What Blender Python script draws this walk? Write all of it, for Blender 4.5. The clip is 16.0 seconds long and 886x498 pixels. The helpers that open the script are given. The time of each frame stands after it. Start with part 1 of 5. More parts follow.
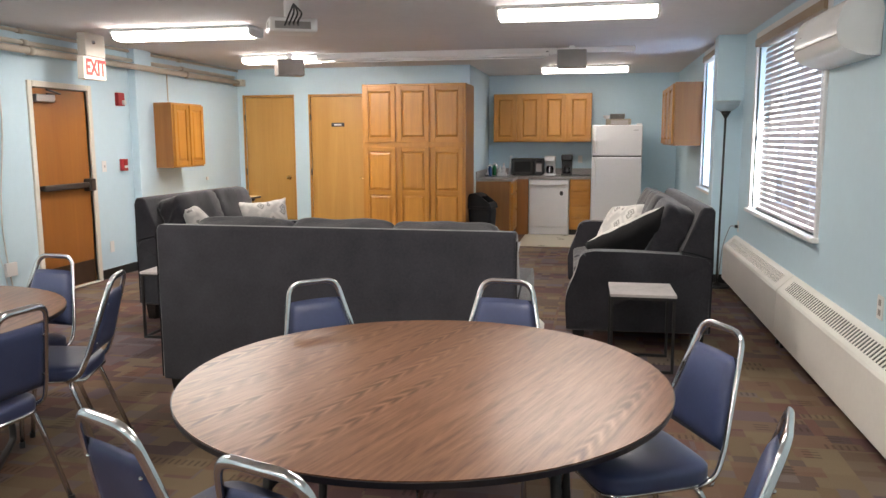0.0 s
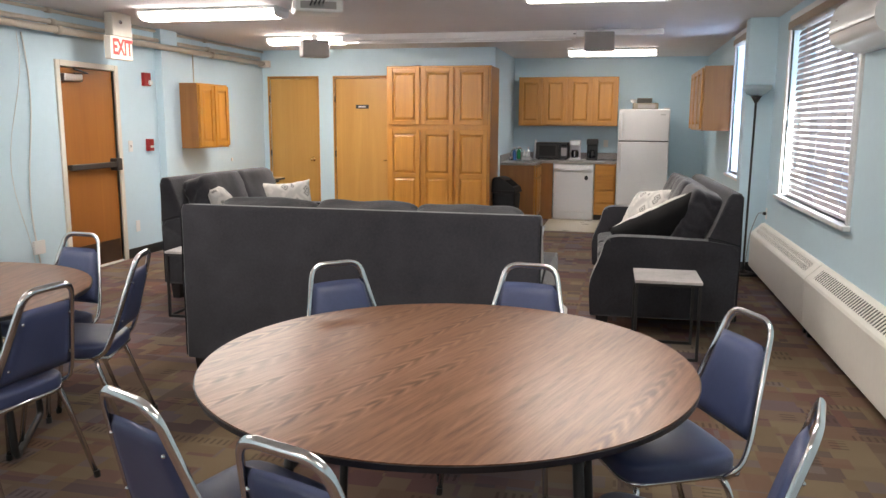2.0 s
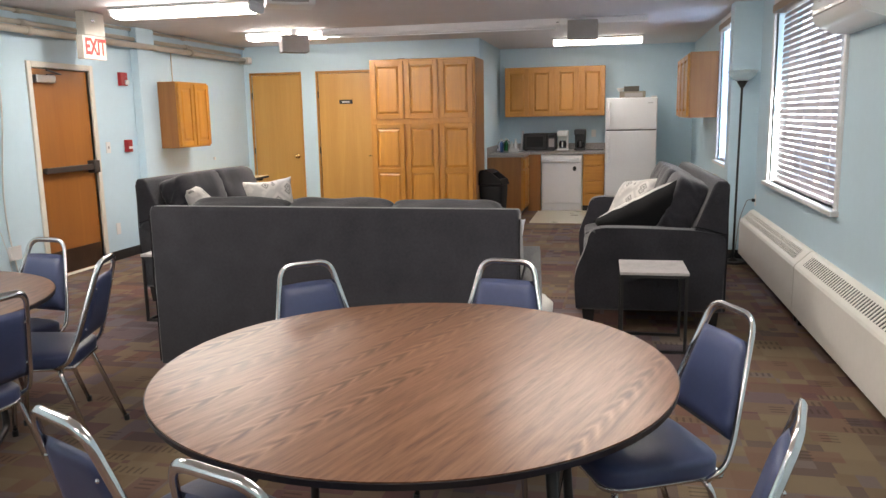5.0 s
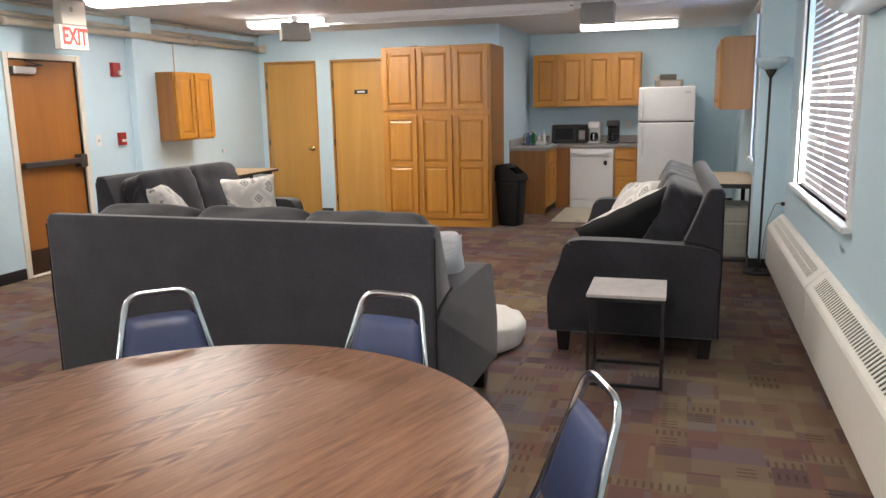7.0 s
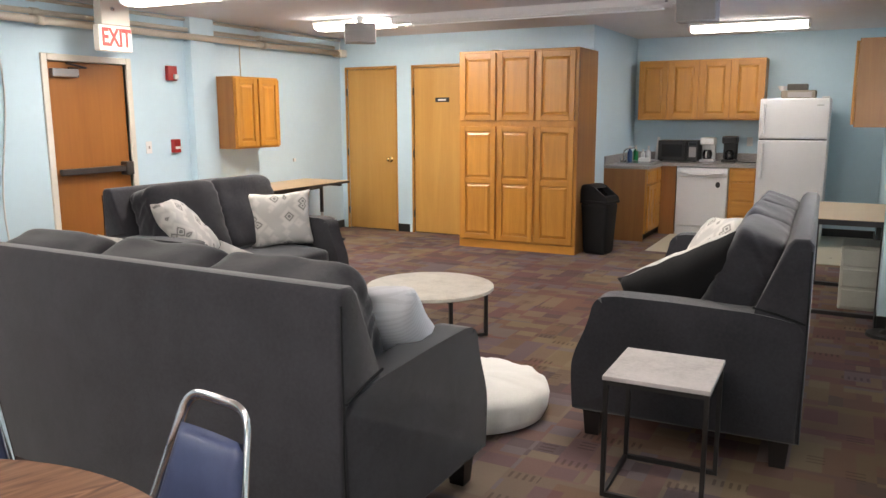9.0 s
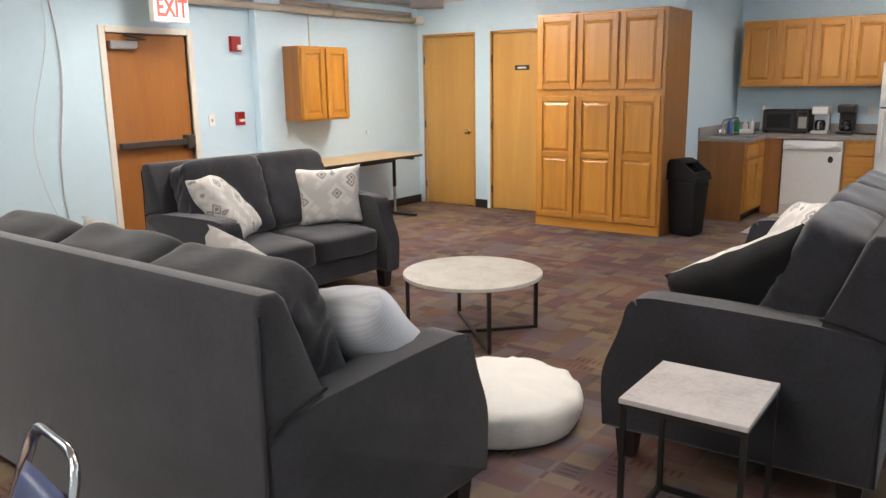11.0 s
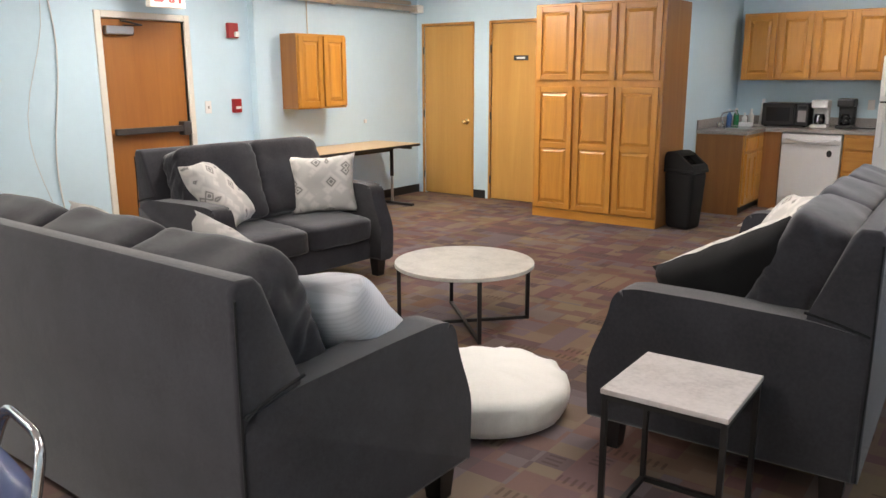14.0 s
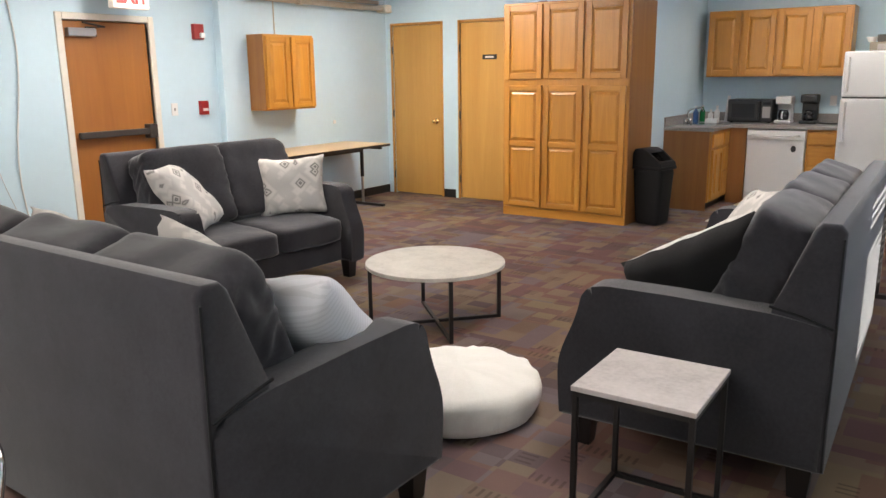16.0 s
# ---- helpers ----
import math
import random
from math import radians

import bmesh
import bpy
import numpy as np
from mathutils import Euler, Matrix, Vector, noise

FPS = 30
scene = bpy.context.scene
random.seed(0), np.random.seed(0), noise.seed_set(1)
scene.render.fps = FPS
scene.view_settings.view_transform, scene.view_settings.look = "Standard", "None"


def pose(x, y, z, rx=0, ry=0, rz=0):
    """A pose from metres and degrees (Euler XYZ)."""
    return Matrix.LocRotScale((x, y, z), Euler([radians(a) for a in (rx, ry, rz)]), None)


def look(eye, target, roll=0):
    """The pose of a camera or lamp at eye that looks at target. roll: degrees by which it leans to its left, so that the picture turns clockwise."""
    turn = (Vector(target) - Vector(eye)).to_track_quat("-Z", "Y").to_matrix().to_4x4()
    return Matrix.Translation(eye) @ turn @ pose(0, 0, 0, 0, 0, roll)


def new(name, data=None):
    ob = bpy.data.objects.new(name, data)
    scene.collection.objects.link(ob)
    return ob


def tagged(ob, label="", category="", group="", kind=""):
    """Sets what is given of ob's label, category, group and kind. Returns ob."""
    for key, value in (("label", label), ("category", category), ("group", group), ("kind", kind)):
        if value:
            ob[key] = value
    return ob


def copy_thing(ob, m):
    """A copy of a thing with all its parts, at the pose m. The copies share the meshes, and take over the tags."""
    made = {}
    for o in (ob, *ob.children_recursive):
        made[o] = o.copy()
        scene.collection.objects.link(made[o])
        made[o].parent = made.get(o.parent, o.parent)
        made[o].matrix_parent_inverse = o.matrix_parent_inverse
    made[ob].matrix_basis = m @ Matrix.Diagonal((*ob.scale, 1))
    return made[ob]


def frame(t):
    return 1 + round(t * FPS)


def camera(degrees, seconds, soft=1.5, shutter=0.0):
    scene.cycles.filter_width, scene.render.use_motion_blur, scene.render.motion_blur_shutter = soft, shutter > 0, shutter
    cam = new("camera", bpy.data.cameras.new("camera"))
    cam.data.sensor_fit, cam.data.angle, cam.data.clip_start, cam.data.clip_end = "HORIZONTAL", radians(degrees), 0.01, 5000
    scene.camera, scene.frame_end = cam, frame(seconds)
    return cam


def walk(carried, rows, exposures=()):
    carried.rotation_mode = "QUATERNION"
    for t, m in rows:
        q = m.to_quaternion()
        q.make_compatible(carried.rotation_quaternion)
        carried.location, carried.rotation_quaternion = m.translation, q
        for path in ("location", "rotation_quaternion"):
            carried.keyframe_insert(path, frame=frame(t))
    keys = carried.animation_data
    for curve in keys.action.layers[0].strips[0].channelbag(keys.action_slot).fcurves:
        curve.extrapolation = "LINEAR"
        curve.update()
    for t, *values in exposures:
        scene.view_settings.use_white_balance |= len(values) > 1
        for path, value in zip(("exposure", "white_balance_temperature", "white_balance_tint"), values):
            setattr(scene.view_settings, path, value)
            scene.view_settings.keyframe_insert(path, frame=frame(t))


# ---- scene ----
cam = camera(59.8, 16.0)
PATH = [
    (0, (-0.038, 0.002, 1.466), (-0.419, 1.944, 1.182), -0.2),
    (0.5, (-0.043, -0.003, 1.463), (-0.422, 1.937, 1.154), -0.1),
    (1, (-0.04, -0.003, 1.466), (-0.418, 1.935, 1.144), -0.1),
    (1.5, (-0.047, 0.009, 1.463), (-0.415, 1.947, 1.138), 0.5),
    (2, (-0.048, 0.025, 1.459), (-0.485, 1.95, 1.133), 0.3),
    (2.5, (-0.044, 0.032, 1.459), (-0.445, 1.968, 1.156), 0.4),
    (3, (-0.04, 0.031, 1.461), (-0.405, 1.977, 1.179), 1.2),
    (3.5, (-0.041, 0.037, 1.459), (-0.428, 1.975, 1.156), 0.3),
    (4, (-0.036, 0.045, 1.458), (-0.408, 1.985, 1.147), 0.0),
    (4.2, (-0.032, 0.053, 1.46), (-0.433, 1.986, 1.141), -0.1),
    (6.3, (0.289, 0.643, 1.435), (-0.154, 2.561, 1.081), -2.2),
    (6.5, (0.362, 0.742, 1.470), (-0.180, 2.634, 1.115), -0.3),
    (7, (0.553, 0.888, 1.494), (-0.042, 2.761, 1.122), -1.1),
    (7.5, (0.64, 1.225, 1.494), (-0.015, 3.088, 1.18), -2.2),
    (8, (0.707, 1.527, 1.478), (0.004, 3.367, 1.134), -2.8),
    (8.5, (0.841, 1.816, 1.496), (0.014, 3.598, 1.127), 0.2),
    (9, (0.862, 2.027, 1.505), (-0.055, 3.77, 1.157), -0.2),
    (9.5, (0.857, 2.252, 1.484), (-0.112, 3.954, 1.079), -3.6),
    (10, (0.902, 2.506, 1.503), (-0.211, 4.117, 1.095), -2.0),
    (12.5, (1.043, 2.677, 1.483), (-0.13, 4.239, 1.053), -0.4),
    (13, (1.041, 2.681, 1.487), (-0.11, 4.259, 1.06), 0.9),
    (13.5, (1.041, 2.687, 1.478), (-0.108, 4.265, 1.046), -0.2),
    (14, (1.041, 2.68, 1.485), (-0.115, 4.251, 1.042), -0.2),
    (14.5, (1.044, 2.684, 1.481), (-0.076, 4.277, 1.024), -0.3),
    (15, (1.052, 2.684, 1.492), (-0.047, 4.293, 1.04), 0.1),
    (15.5, (1.053, 2.689, 1.488), (-0.042, 4.302, 1.043), -0.3),
    (16, (1.051, 2.691, 1.487), (-0.048, 4.302, 1.042), -0.7),
]

EXPOSURE = 4.0
walk(cam, [(t, look(eye, target, roll)) for t, eye, target, roll in PATH], [(0.0, EXPOSURE - 0.05), (7.5, EXPOSURE - 0.03), (8.0, EXPOSURE + 0.1), (10.0, EXPOSURE + 0.12), (12.5, EXPOSURE + 0.15), (16.0, EXPOSURE + 0.15)])

# ---- world, sun ----
SUN_DIR = Vector((-1.0, 1.4, -1.1)).normalized()      # the way the light travels
world = bpy.data.worlds.new("world")
scene.world = world
world.use_nodes = True
wn = world.node_tree
sky = wn.nodes.new("ShaderNodeTexSky")
sky.sky_type, sky.sun_disc = "NISHITA", False
sky.sun_elevation = math.asin(-SUN_DIR.z)
sky.sun_rotation = math.atan2(-SUN_DIR.x, -SUN_DIR.y)
wn.links.new(sky.outputs[0], wn.nodes["Background"].inputs[0])
wn.nodes["Background"].inputs[1].default_value = 0.06
sun_data = bpy.data.lights.new("sun", "SUN")
sun_data.energy, sun_data.angle, sun_data.color = 2.0, radians(0.5), (1.0, 0.95, 0.88)
sun = new("sun", sun_data)
sun.matrix_world = look((6, 6, 8), Vector((6, 6, 8)) + SUN_DIR)

# daylight of the open sky, standing in the two window openings
DAYLIGHT = ((1.468, 6.35, 1.58, 2.10, 1.46, 0.6), (1.288, 8.95, 1.64, 0.98, 1.44, 4.0))
for x, y, z, wide, high, watts in DAYLIGHT:
    data = bpy.data.lights.new("window_daylight", "AREA")
    data.shape, data.size, data.size_y = "RECTANGLE", wide, high
    data.energy, data.color = watts, (0.60, 0.78, 1.0)
    new("window_daylight", data).matrix_world = look((x, y, z), (x - 1.0, y, z))

LAMP = 2.82          # radiance of the fluorescent diffusers

# ---- materials ----
class Graph:
    """Short hand for a material's nodes."""
    def __init__(self, name):
        self.mat = bpy.data.materials.new(name)
        self.mat.use_nodes = True
        self.tree = self.mat.node_tree
        self.bsdf = self.tree.nodes["Principled BSDF"]
        self.out = self.tree.nodes["Material Output"]

    def node(self, kind, **sets):
        n = self.tree.nodes.new("ShaderNode" + kind)
        for key, value in sets.items():
            if key == "op":
                n.operation = value
            elif key == "blend":
                n.data_type, n.blend_type = "RGBA", value
        return n

    def link(self, a, b):
        self.tree.links.new(a, b)

    def coords(self, scale=(1, 1, 1), turn=(0, 0, 0), world_space=False):
        c, m = self.node("TexCoord"), self.node("Mapping")
        if world_space:
            g = self.node("NewGeometry")
            self.link(g.outputs["Position"], m.inputs[0])
        else:
            self.link(c.outputs["Object"], m.inputs[0])
        m.inputs["Scale"].default_value = scale
        m.inputs["Rotation"].default_value = [radians(a) for a in turn]
        return m.outputs[0]

    def noise(self, vec, scale, detail=4, rough=0.55, distort=0.0):
        n = self.node("TexNoise")
        self.link(vec, n.inputs["Vector"])
        n.inputs["Scale"].default_value, n.inputs["Detail"].default_value = scale, detail
        n.inputs["Roughness"].default_value, n.inputs["Distortion"].default_value = rough, distort
        return n.outputs["Fac"]

    def ramp(self, fac, stops, constant=False):
        r = self.node("ValToRGB")
        self.link(fac, r.inputs[0])
        e = r.color_ramp.elements
        while len(e) < len(stops):
            e.new(0.5)
        for el, (p, c) in zip(e, stops):
            el.position, el.color = p, (*c, 1) if len(c) == 3 else c
        if constant:
            r.color_ramp.interpolation = "CONSTANT"
        return r.outputs[0]

    def math(self, op, a, b=0.0):
        n = self.node("Math", op=op)
        for k, v in enumerate((a, b)):
            if isinstance(v, (int, float)):
                n.inputs[k].default_value = v
            else:
                self.link(v, n.inputs[k])
        return n.outputs[0]

    def mix(self, fac, a, b, blend="MIX"):
        n = self.node("Mix", blend=blend)
        for k, v in ((0, fac), (6, a), (7, b)):
            if isinstance(v, (int, float)):
                n.inputs[k].default_value = v
            elif isinstance(v, tuple):
                n.inputs[k].default_value = (*v, 1)
            else:
                self.link(v, n.inputs[k])
        return n.outputs[2]

    def bump(self, height, strength, dist=0.01):
        b = self.node("Bump")
        b.inputs["Strength"].default_value, b.inputs["Distance"].default_value = strength, dist
        self.link(height, b.inputs["Height"])
        self.link(b.outputs[0], self.bsdf.inputs["Normal"])

    def done(self, colour=None, rough=0.5, metal=0.0, spec=0.5):
        if colour is not None:
            if isinstance(colour, tuple):
                self.bsdf.inputs["Base Color"].default_value = (*colour, 1)
            else:
                self.link(colour, self.bsdf.inputs["Base Color"])
        if isinstance(rough, (int, float)):
            self.bsdf.inputs["Roughness"].default_value = rough
        else:
            self.link(rough, self.bsdf.inputs["Roughness"])
        self.bsdf.inputs["Metallic"].default_value = metal
        self.bsdf.inputs["Specular IOR Level"].default_value = spec
        return self.mat


def shade(c, k):
    return tuple(min(1.0, v * k) for v in c)


def plain(name, c, rough=0.5, metal=0.0, vary=0.12, scale=6.0, bump=0.0, bump_scale=80.0, spec=0.5):
    """A plain surface with broad stains, fine grain and slight relief."""
    g = Graph(name)
    v = g.coords(world_space=False)
    big, fine = g.noise(v, scale, 3), g.noise(v, scale * 14, 4)
    f = g.math("ADD", g.math("MULTIPLY", big, 0.65), g.math("MULTIPLY", fine, 0.35))
    col = g.ramp(f, [(0.3, shade(c, 1 - vary)), (0.7, shade(c, 1 + vary))])
    if bump:
        g.bump(g.noise(v, bump_scale, 3), bump, 0.004)
    r = g.math("ADD", g.math("MULTIPLY", big, 0.16), max(0.02, rough - 0.08))
    return g.done(col, r, metal, spec)


def wood(name, light, dark, rough=0.4, axis=2, ring=9.0, stretch=0.06, coat=0.0):
    """Straight-grained wood; the grain runs along the given axis of the object."""
    g = Graph(name)
    s = [1.0, 1.0, 1.0]
    s[axis] = stretch
    v = g.coords(tuple(s))
    rnd = g.node("ObjectInfo")
    shift = g.node("VectorMath", op="ADD")
    sc = g.node("VectorMath", op="SCALE")
    comb = g.node("CombineXYZ")
    for k in range(3):
        g.link(rnd.outputs["Random"], comb.inputs[k])
    g.link(comb.outputs[0], sc.inputs[0])
    sc.inputs["Scale"].default_value = 7.0
    g.link(v, shift.inputs[0]), g.link(sc.outputs[0], shift.inputs[1])
    v = shift.outputs[0]
    a = g.noise(v, ring, 5, 0.6, 1.2)
    b = g.noise(v, ring * 12, 4, 0.6)
    f = g.math("ADD", g.math("MULTIPLY", a, 0.7), g.math("MULTIPLY", b, 0.3))
    col = g.ramp(f, [(0.3, dark), (0.52, tuple((p + q) / 2 for p, q in zip(light, dark))), (0.7, light)])
    tone = g.math("ADD", g.math("MULTIPLY", rnd.outputs["Random"], 0.16), 0.92)
    hsv = g.node("HueSaturation")
    g.link(col, hsv.inputs["Color"]), g.link(tone, hsv.inputs["Value"])
    g.bump(b, 0.06, 0.002)
    g.bsdf.inputs["Coat Weight"].default_value = coat
    g.bsdf.inputs["Coat Roughness"].default_value = 0.25
    return g.done(hsv.outputs[0], g.math("ADD", g.math("MULTIPLY", b, 0.15), rough - 0.07))


def fabric(name, c, vary=0.18, weave=900.0, rough=0.92, sheen=0.3):
    g = Graph(name)
    v = g.coords()
    w = g.noise(v, weave, 2)
    big = g.noise(v, 5, 4)
    f = g.math("ADD", g.math("ADD", g.math("MULTIPLY", big, 0.4), g.math("MULTIPLY", g.noise(v, 70, 4, 0.7), 0.35)), g.math("MULTIPLY", w, 0.25))
    col = g.ramp(f, [(0.3, shade(c, 1 - vary)), (0.7, shade(c, 1 + vary))])
    g.bump(g.math("ADD", g.math("MULTIPLY", w, 0.4), g.math("MULTIPLY", g.noise(v, 14, 3), 1.2)), 0.25, 0.006)
    g.bsdf.inputs["Sheen Weight"].default_value = sheen
    g.bsdf.inputs["Sheen Roughness"].default_value = 0.45
    return g.done(col, rough, 0, 0.2)


def carpet_material():
    """Patchwork carpet: blocks of brown, mauve, olive and grey with small groups of hatching."""
    g = Graph("carpet_patchwork")
    p = g.coords(turn=(0, 0, 0))

    def cells(size, offset):
        add = g.node("VectorMath", op="ADD")
        g.link(p, add.inputs[0])
        add.inputs[1].default_value = offset
        sn = g.node("VectorMath", op="SNAP")
        g.link(add.outputs[0], sn.inputs[0])
        sn.inputs[1].default_value = size
        wn_ = g.node("TexWhiteNoise")
        g.link(sn.outputs[0], wn_.inputs["Vector"])
        return wn_.outputs["Value"], add.outputs[0]

    big, _ = cells((0.61, 0.46, 9), (0.1, 0.2, 0.5))
    mid, _ = cells((0.31, 0.16, 9), (0.0, 0.07, 0.5))
    tall, _ = cells((0.13, 0.42, 9), (0.05, 0.0, 0.5))
    small, where = cells((0.155, 0.105, 9), (0.02, 0.03, 0.5))
    palette = [(0.0, (0.150, 0.106, 0.066)), (0.17, (0.120, 0.064, 0.064)), (0.33, (0.180, 0.136, 0.088)),
               (0.5, (0.132, 0.108, 0.118)), (0.66, (0.150, 0.082, 0.062)), (0.83, (0.080, 0.058, 0.060))]
    c1 = g.ramp(mid, palette, True)
    c2 = g.ramp(tall, [(q, c) for (q, _), (_, c) in zip(palette, palette[::-1])], True)
    c3 = g.ramp(small, palette, True)
    c4 = g.ramp(big, palette[2:] + palette[:2] and [(q, c) for (q, _), (_, c) in zip(palette, palette[3:] + palette[:3])], True)
    col = g.mix(g.math("GREATER_THAN", small, 0.6), c1, c2)
    col = g.mix(g.math("LESS_THAN", tall, 0.2), col, c3)
    col = g.mix(0.08, g.mix(0.36, col, c4), (0.138, 0.100, 0.076))
    sep = g.node("SeparateXYZ")
    g.link(where, sep.inputs[0])
    hatch_x = g.math("LESS_THAN", g.math("FRACT", g.math("MULTIPLY", sep.outputs[0], 31.0)), 0.40)
    hatch_y = g.math("LESS_THAN", g.math("FRACT", g.math("MULTIPLY", sep.outputs[1], 31.0)), 0.40)
    on_x = g.math("LESS_THAN", small, 0.09)
    on_y = g.math("GREATER_THAN", small, 0.93)
    short_y = g.math("LESS_THAN", g.math("ABSOLUTE", g.math("SUBTRACT", g.math("FRACT", g.math("MULTIPLY", sep.outputs[1], 1 / 0.105)), 0.5)), 0.27)
    short_x = g.math("LESS_THAN", g.math("ABSOLUTE", g.math("SUBTRACT", g.math("FRACT", g.math("MULTIPLY", sep.outputs[0], 1 / 0.155)), 0.5)), 0.24)
    hatch_x, hatch_y = g.math("MULTIPLY", hatch_x, short_y), g.math("MULTIPLY", hatch_y, short_x)
    lines = g.math("MAXIMUM", g.math("MULTIPLY", hatch_x, on_x), g.math("MULTIPLY", hatch_y, on_y))
    col = g.mix(g.math("MULTIPLY", lines, 0.42), col, (0.03, 0.02, 0.018))
    pile = g.noise(p, 420, 3)
    wear = g.noise(p, 1.3, 4)
    hsv = g.node("HueSaturation")
    g.link(col, hsv.inputs["Color"])
    g.link(g.math("ADD", g.math("MULTIPLY", g.math("ADD", pile, wear), 0.55), 0.66), hsv.inputs["Value"])
    g.bump(pile, 0.6, 0.006)
    return g.done(hsv.outputs[0], 0.95, 0, 0.1)


def laminate_material():
    """Walnut laminate with long cathedral grain."""
    g = Graph("walnut_laminate")
    turned = g.coords(turn=(0, 0, 19))
    along = g.node("Mapping")
    g.link(turned, along.inputs[0])
    along.inputs["Scale"].default_value = (1.0, 0.06, 1.0)
    v = along.outputs[0]
    # cathedral figure: nested points along the grain, in strips of veneer
    sep = g.node("SeparateXYZ")
    g.link(turned, sep.inputs[0])
    drift = g.noise(v, 3.5, 2)
    strip = g.math("PINGPONG", g.math("ADD", sep.outputs[0], g.math("MULTIPLY", drift, 0.16)), 0.062)
    rise = g.math("ADD", g.math("ADD", sep.outputs[1], g.math("MULTIPLY", strip, 2.8)), g.math("MULTIPLY", g.noise(turned, 9, 3, 0.6), 0.06))
    arch = g.math("POWER", g.math("PINGPONG", g.math("MULTIPLY", rise, 21.0), 1.0), 1.6)
    patch = g.ramp(g.noise(v, 6.5, 2), [(0.40, (0.0, 0.0, 0.0)), (0.62, (1.0, 1.0, 1.0))])
    core = g.ramp(strip, [(0.012, (1.0, 1.0, 1.0)), (0.036, (0.0, 0.0, 0.0))])
    arch = g.math("MULTIPLY", g.math("SUBTRACT", arch, 0.45), g.math("MULTIPLY", patch, core))
    streak = g.noise(v, 42, 5, 0.68, 0.6)
    fine = g.noise(v, 160, 3, 0.6)
    broad = g.noise(v, 5, 2)
    f = g.math("ADD", g.math("ADD", g.math("MULTIPLY", arch, 0.34), g.math("MULTIPLY", streak, 0.56)),
               g.math("ADD", g.math("MULTIPLY", fine, 0.24), g.math("MULTIPLY", broad, 0.2)))
    col = g.ramp(f, [(0.36, (0.072, 0.032, 0.019)), (0.50, (0.160, 0.083, 0.050)), (0.66, (0.232, 0.134, 0.085))])
    return g.done(col, g.math("ADD", g.math("MULTIPLY", broad, 0.06), 0.26), 0, 0.24)


def medallion_material():
    """Off-white pillow cloth with grey rings and lozenges."""
    g = Graph("medallion_print")
    v = g.coords()
    vor = g.node("TexVoronoi")
    vor.distance = "MANHATTAN"
    g.link(v, vor.inputs["Vector"])
    vor.inputs["Scale"].default_value, vor.inputs["Randomness"].default_value = 8.5, 0.75
    rings = g.ramp(vor.outputs["Distance"], [(0.0, (0.45, 0.44, 0.42)), (0.12, (0.13, 0.127, 0.127)), (0.2, (0.60, 0.58, 0.54)), (0.32, (0.16, 0.155, 0.15)),
                                            (0.42, (0.56, 0.54, 0.51)), (0.6, (0.58, 0.56, 0.53)), (0.8, (0.46, 0.45, 0.43))])
    blot = g.noise(v, 9, 4)
    col = g.mix(g.ramp(blot, [(0.64, (0, 0, 0)), (0.82, (1, 1, 1))]), rings, (0.57, 0.55, 0.52))
    g.bump(g.noise(v, 700, 2), 0.2, 0.003)
    return g.done(col, 0.9, 0, 0.2)


def striped_material():
    g = Graph("pinstripe_cloth")
    v = g.coords()
    sep = g.node("SeparateXYZ")
    g.link(v, sep.inputs[0])
    s = g.math("LESS_THAN", g.math("FRACT", g.math("MULTIPLY", sep.outputs[1], 60.0)), 0.4)
    col = g.mix(s, (0.60, 0.61, 0.65), (0.54, 0.55, 0.59))
    g.bump(g.noise(v, 600, 2), 0.25, 0.003)
    return g.done(col, 0.9, 0, 0.2)


def glowing(name, c, strength):
    g = Graph(name)
    g.bsdf.inputs["Emission Color"].default_value = (*c, 1)
    g.bsdf.inputs["Emission Strength"].default_value = strength
    return g.done(c, 0.6)


def glass_material():
    g = Graph("window_glass")
    g.bsdf.inputs["Transmission Weight"].default_value = 1.0
    g.bsdf.inputs["IOR"].default_value = 1.01
    return g.done((1, 1, 1), 0.0)


def sheer_material():
    """Thin white slats that daylight glows through."""
    g = Graph("sheer_white_slat")
    tr, mx = g.node("BsdfTranslucent"), g.node("MixShader")
    tr.inputs["Color"].default_value = (0.75, 0.78, 0.85, 1)
    mx.inputs[0].default_value = 0.45
    g.done((0.72, 0.72, 0.74), 0.5)
    g.link(g.bsdf.outputs[0], mx.inputs[1]), g.link(tr.outputs[0], mx.inputs[2])
    g.link(mx.outputs[0], g.out.inputs["Surface"])
    return g.mat


def frosted_glass():
    g = Graph("frosted_lamp_bowl")
    g.bsdf.inputs["Transmission Weight"].default_value = 0.92
    g.bsdf.inputs["IOR"].default_value = 1.03
    return g.done(g.ramp(g.noise(g.coords(), 20, 3), [(0.3, (0.80, 0.84, 0.86)), (0.7, (0.88, 0.91, 0.92))]), 0.4)


def countertop_material():
    g = Graph("speckled_countertop")
    v = g.coords()
    col = g.ramp(g.noise(v, 140, 5, 0.8), [(0.35, (0.16, 0.14, 0.13)), (0.5, (0.30, 0.28, 0.27)), (0.65, (0.42, 0.40, 0.39))])
    return g.done(col, 0.35)


def cement_material(name, tint):
    g = Graph(name)
    v = g.coords()
    f = g.math("ADD", g.math("MULTIPLY", g.noise(v, 5, 6, 0.7), 0.7), g.math("MULTIPLY", g.noise(v, 60, 4), 0.3))
    col = g.ramp(f, [(q, tuple(c * t for c, t in zip((k, k, k), tint))) for q, k in ((0.36, 0.38), (0.5, 0.49), (0.64, 0.56))])
    return g.done(col, 0.42)


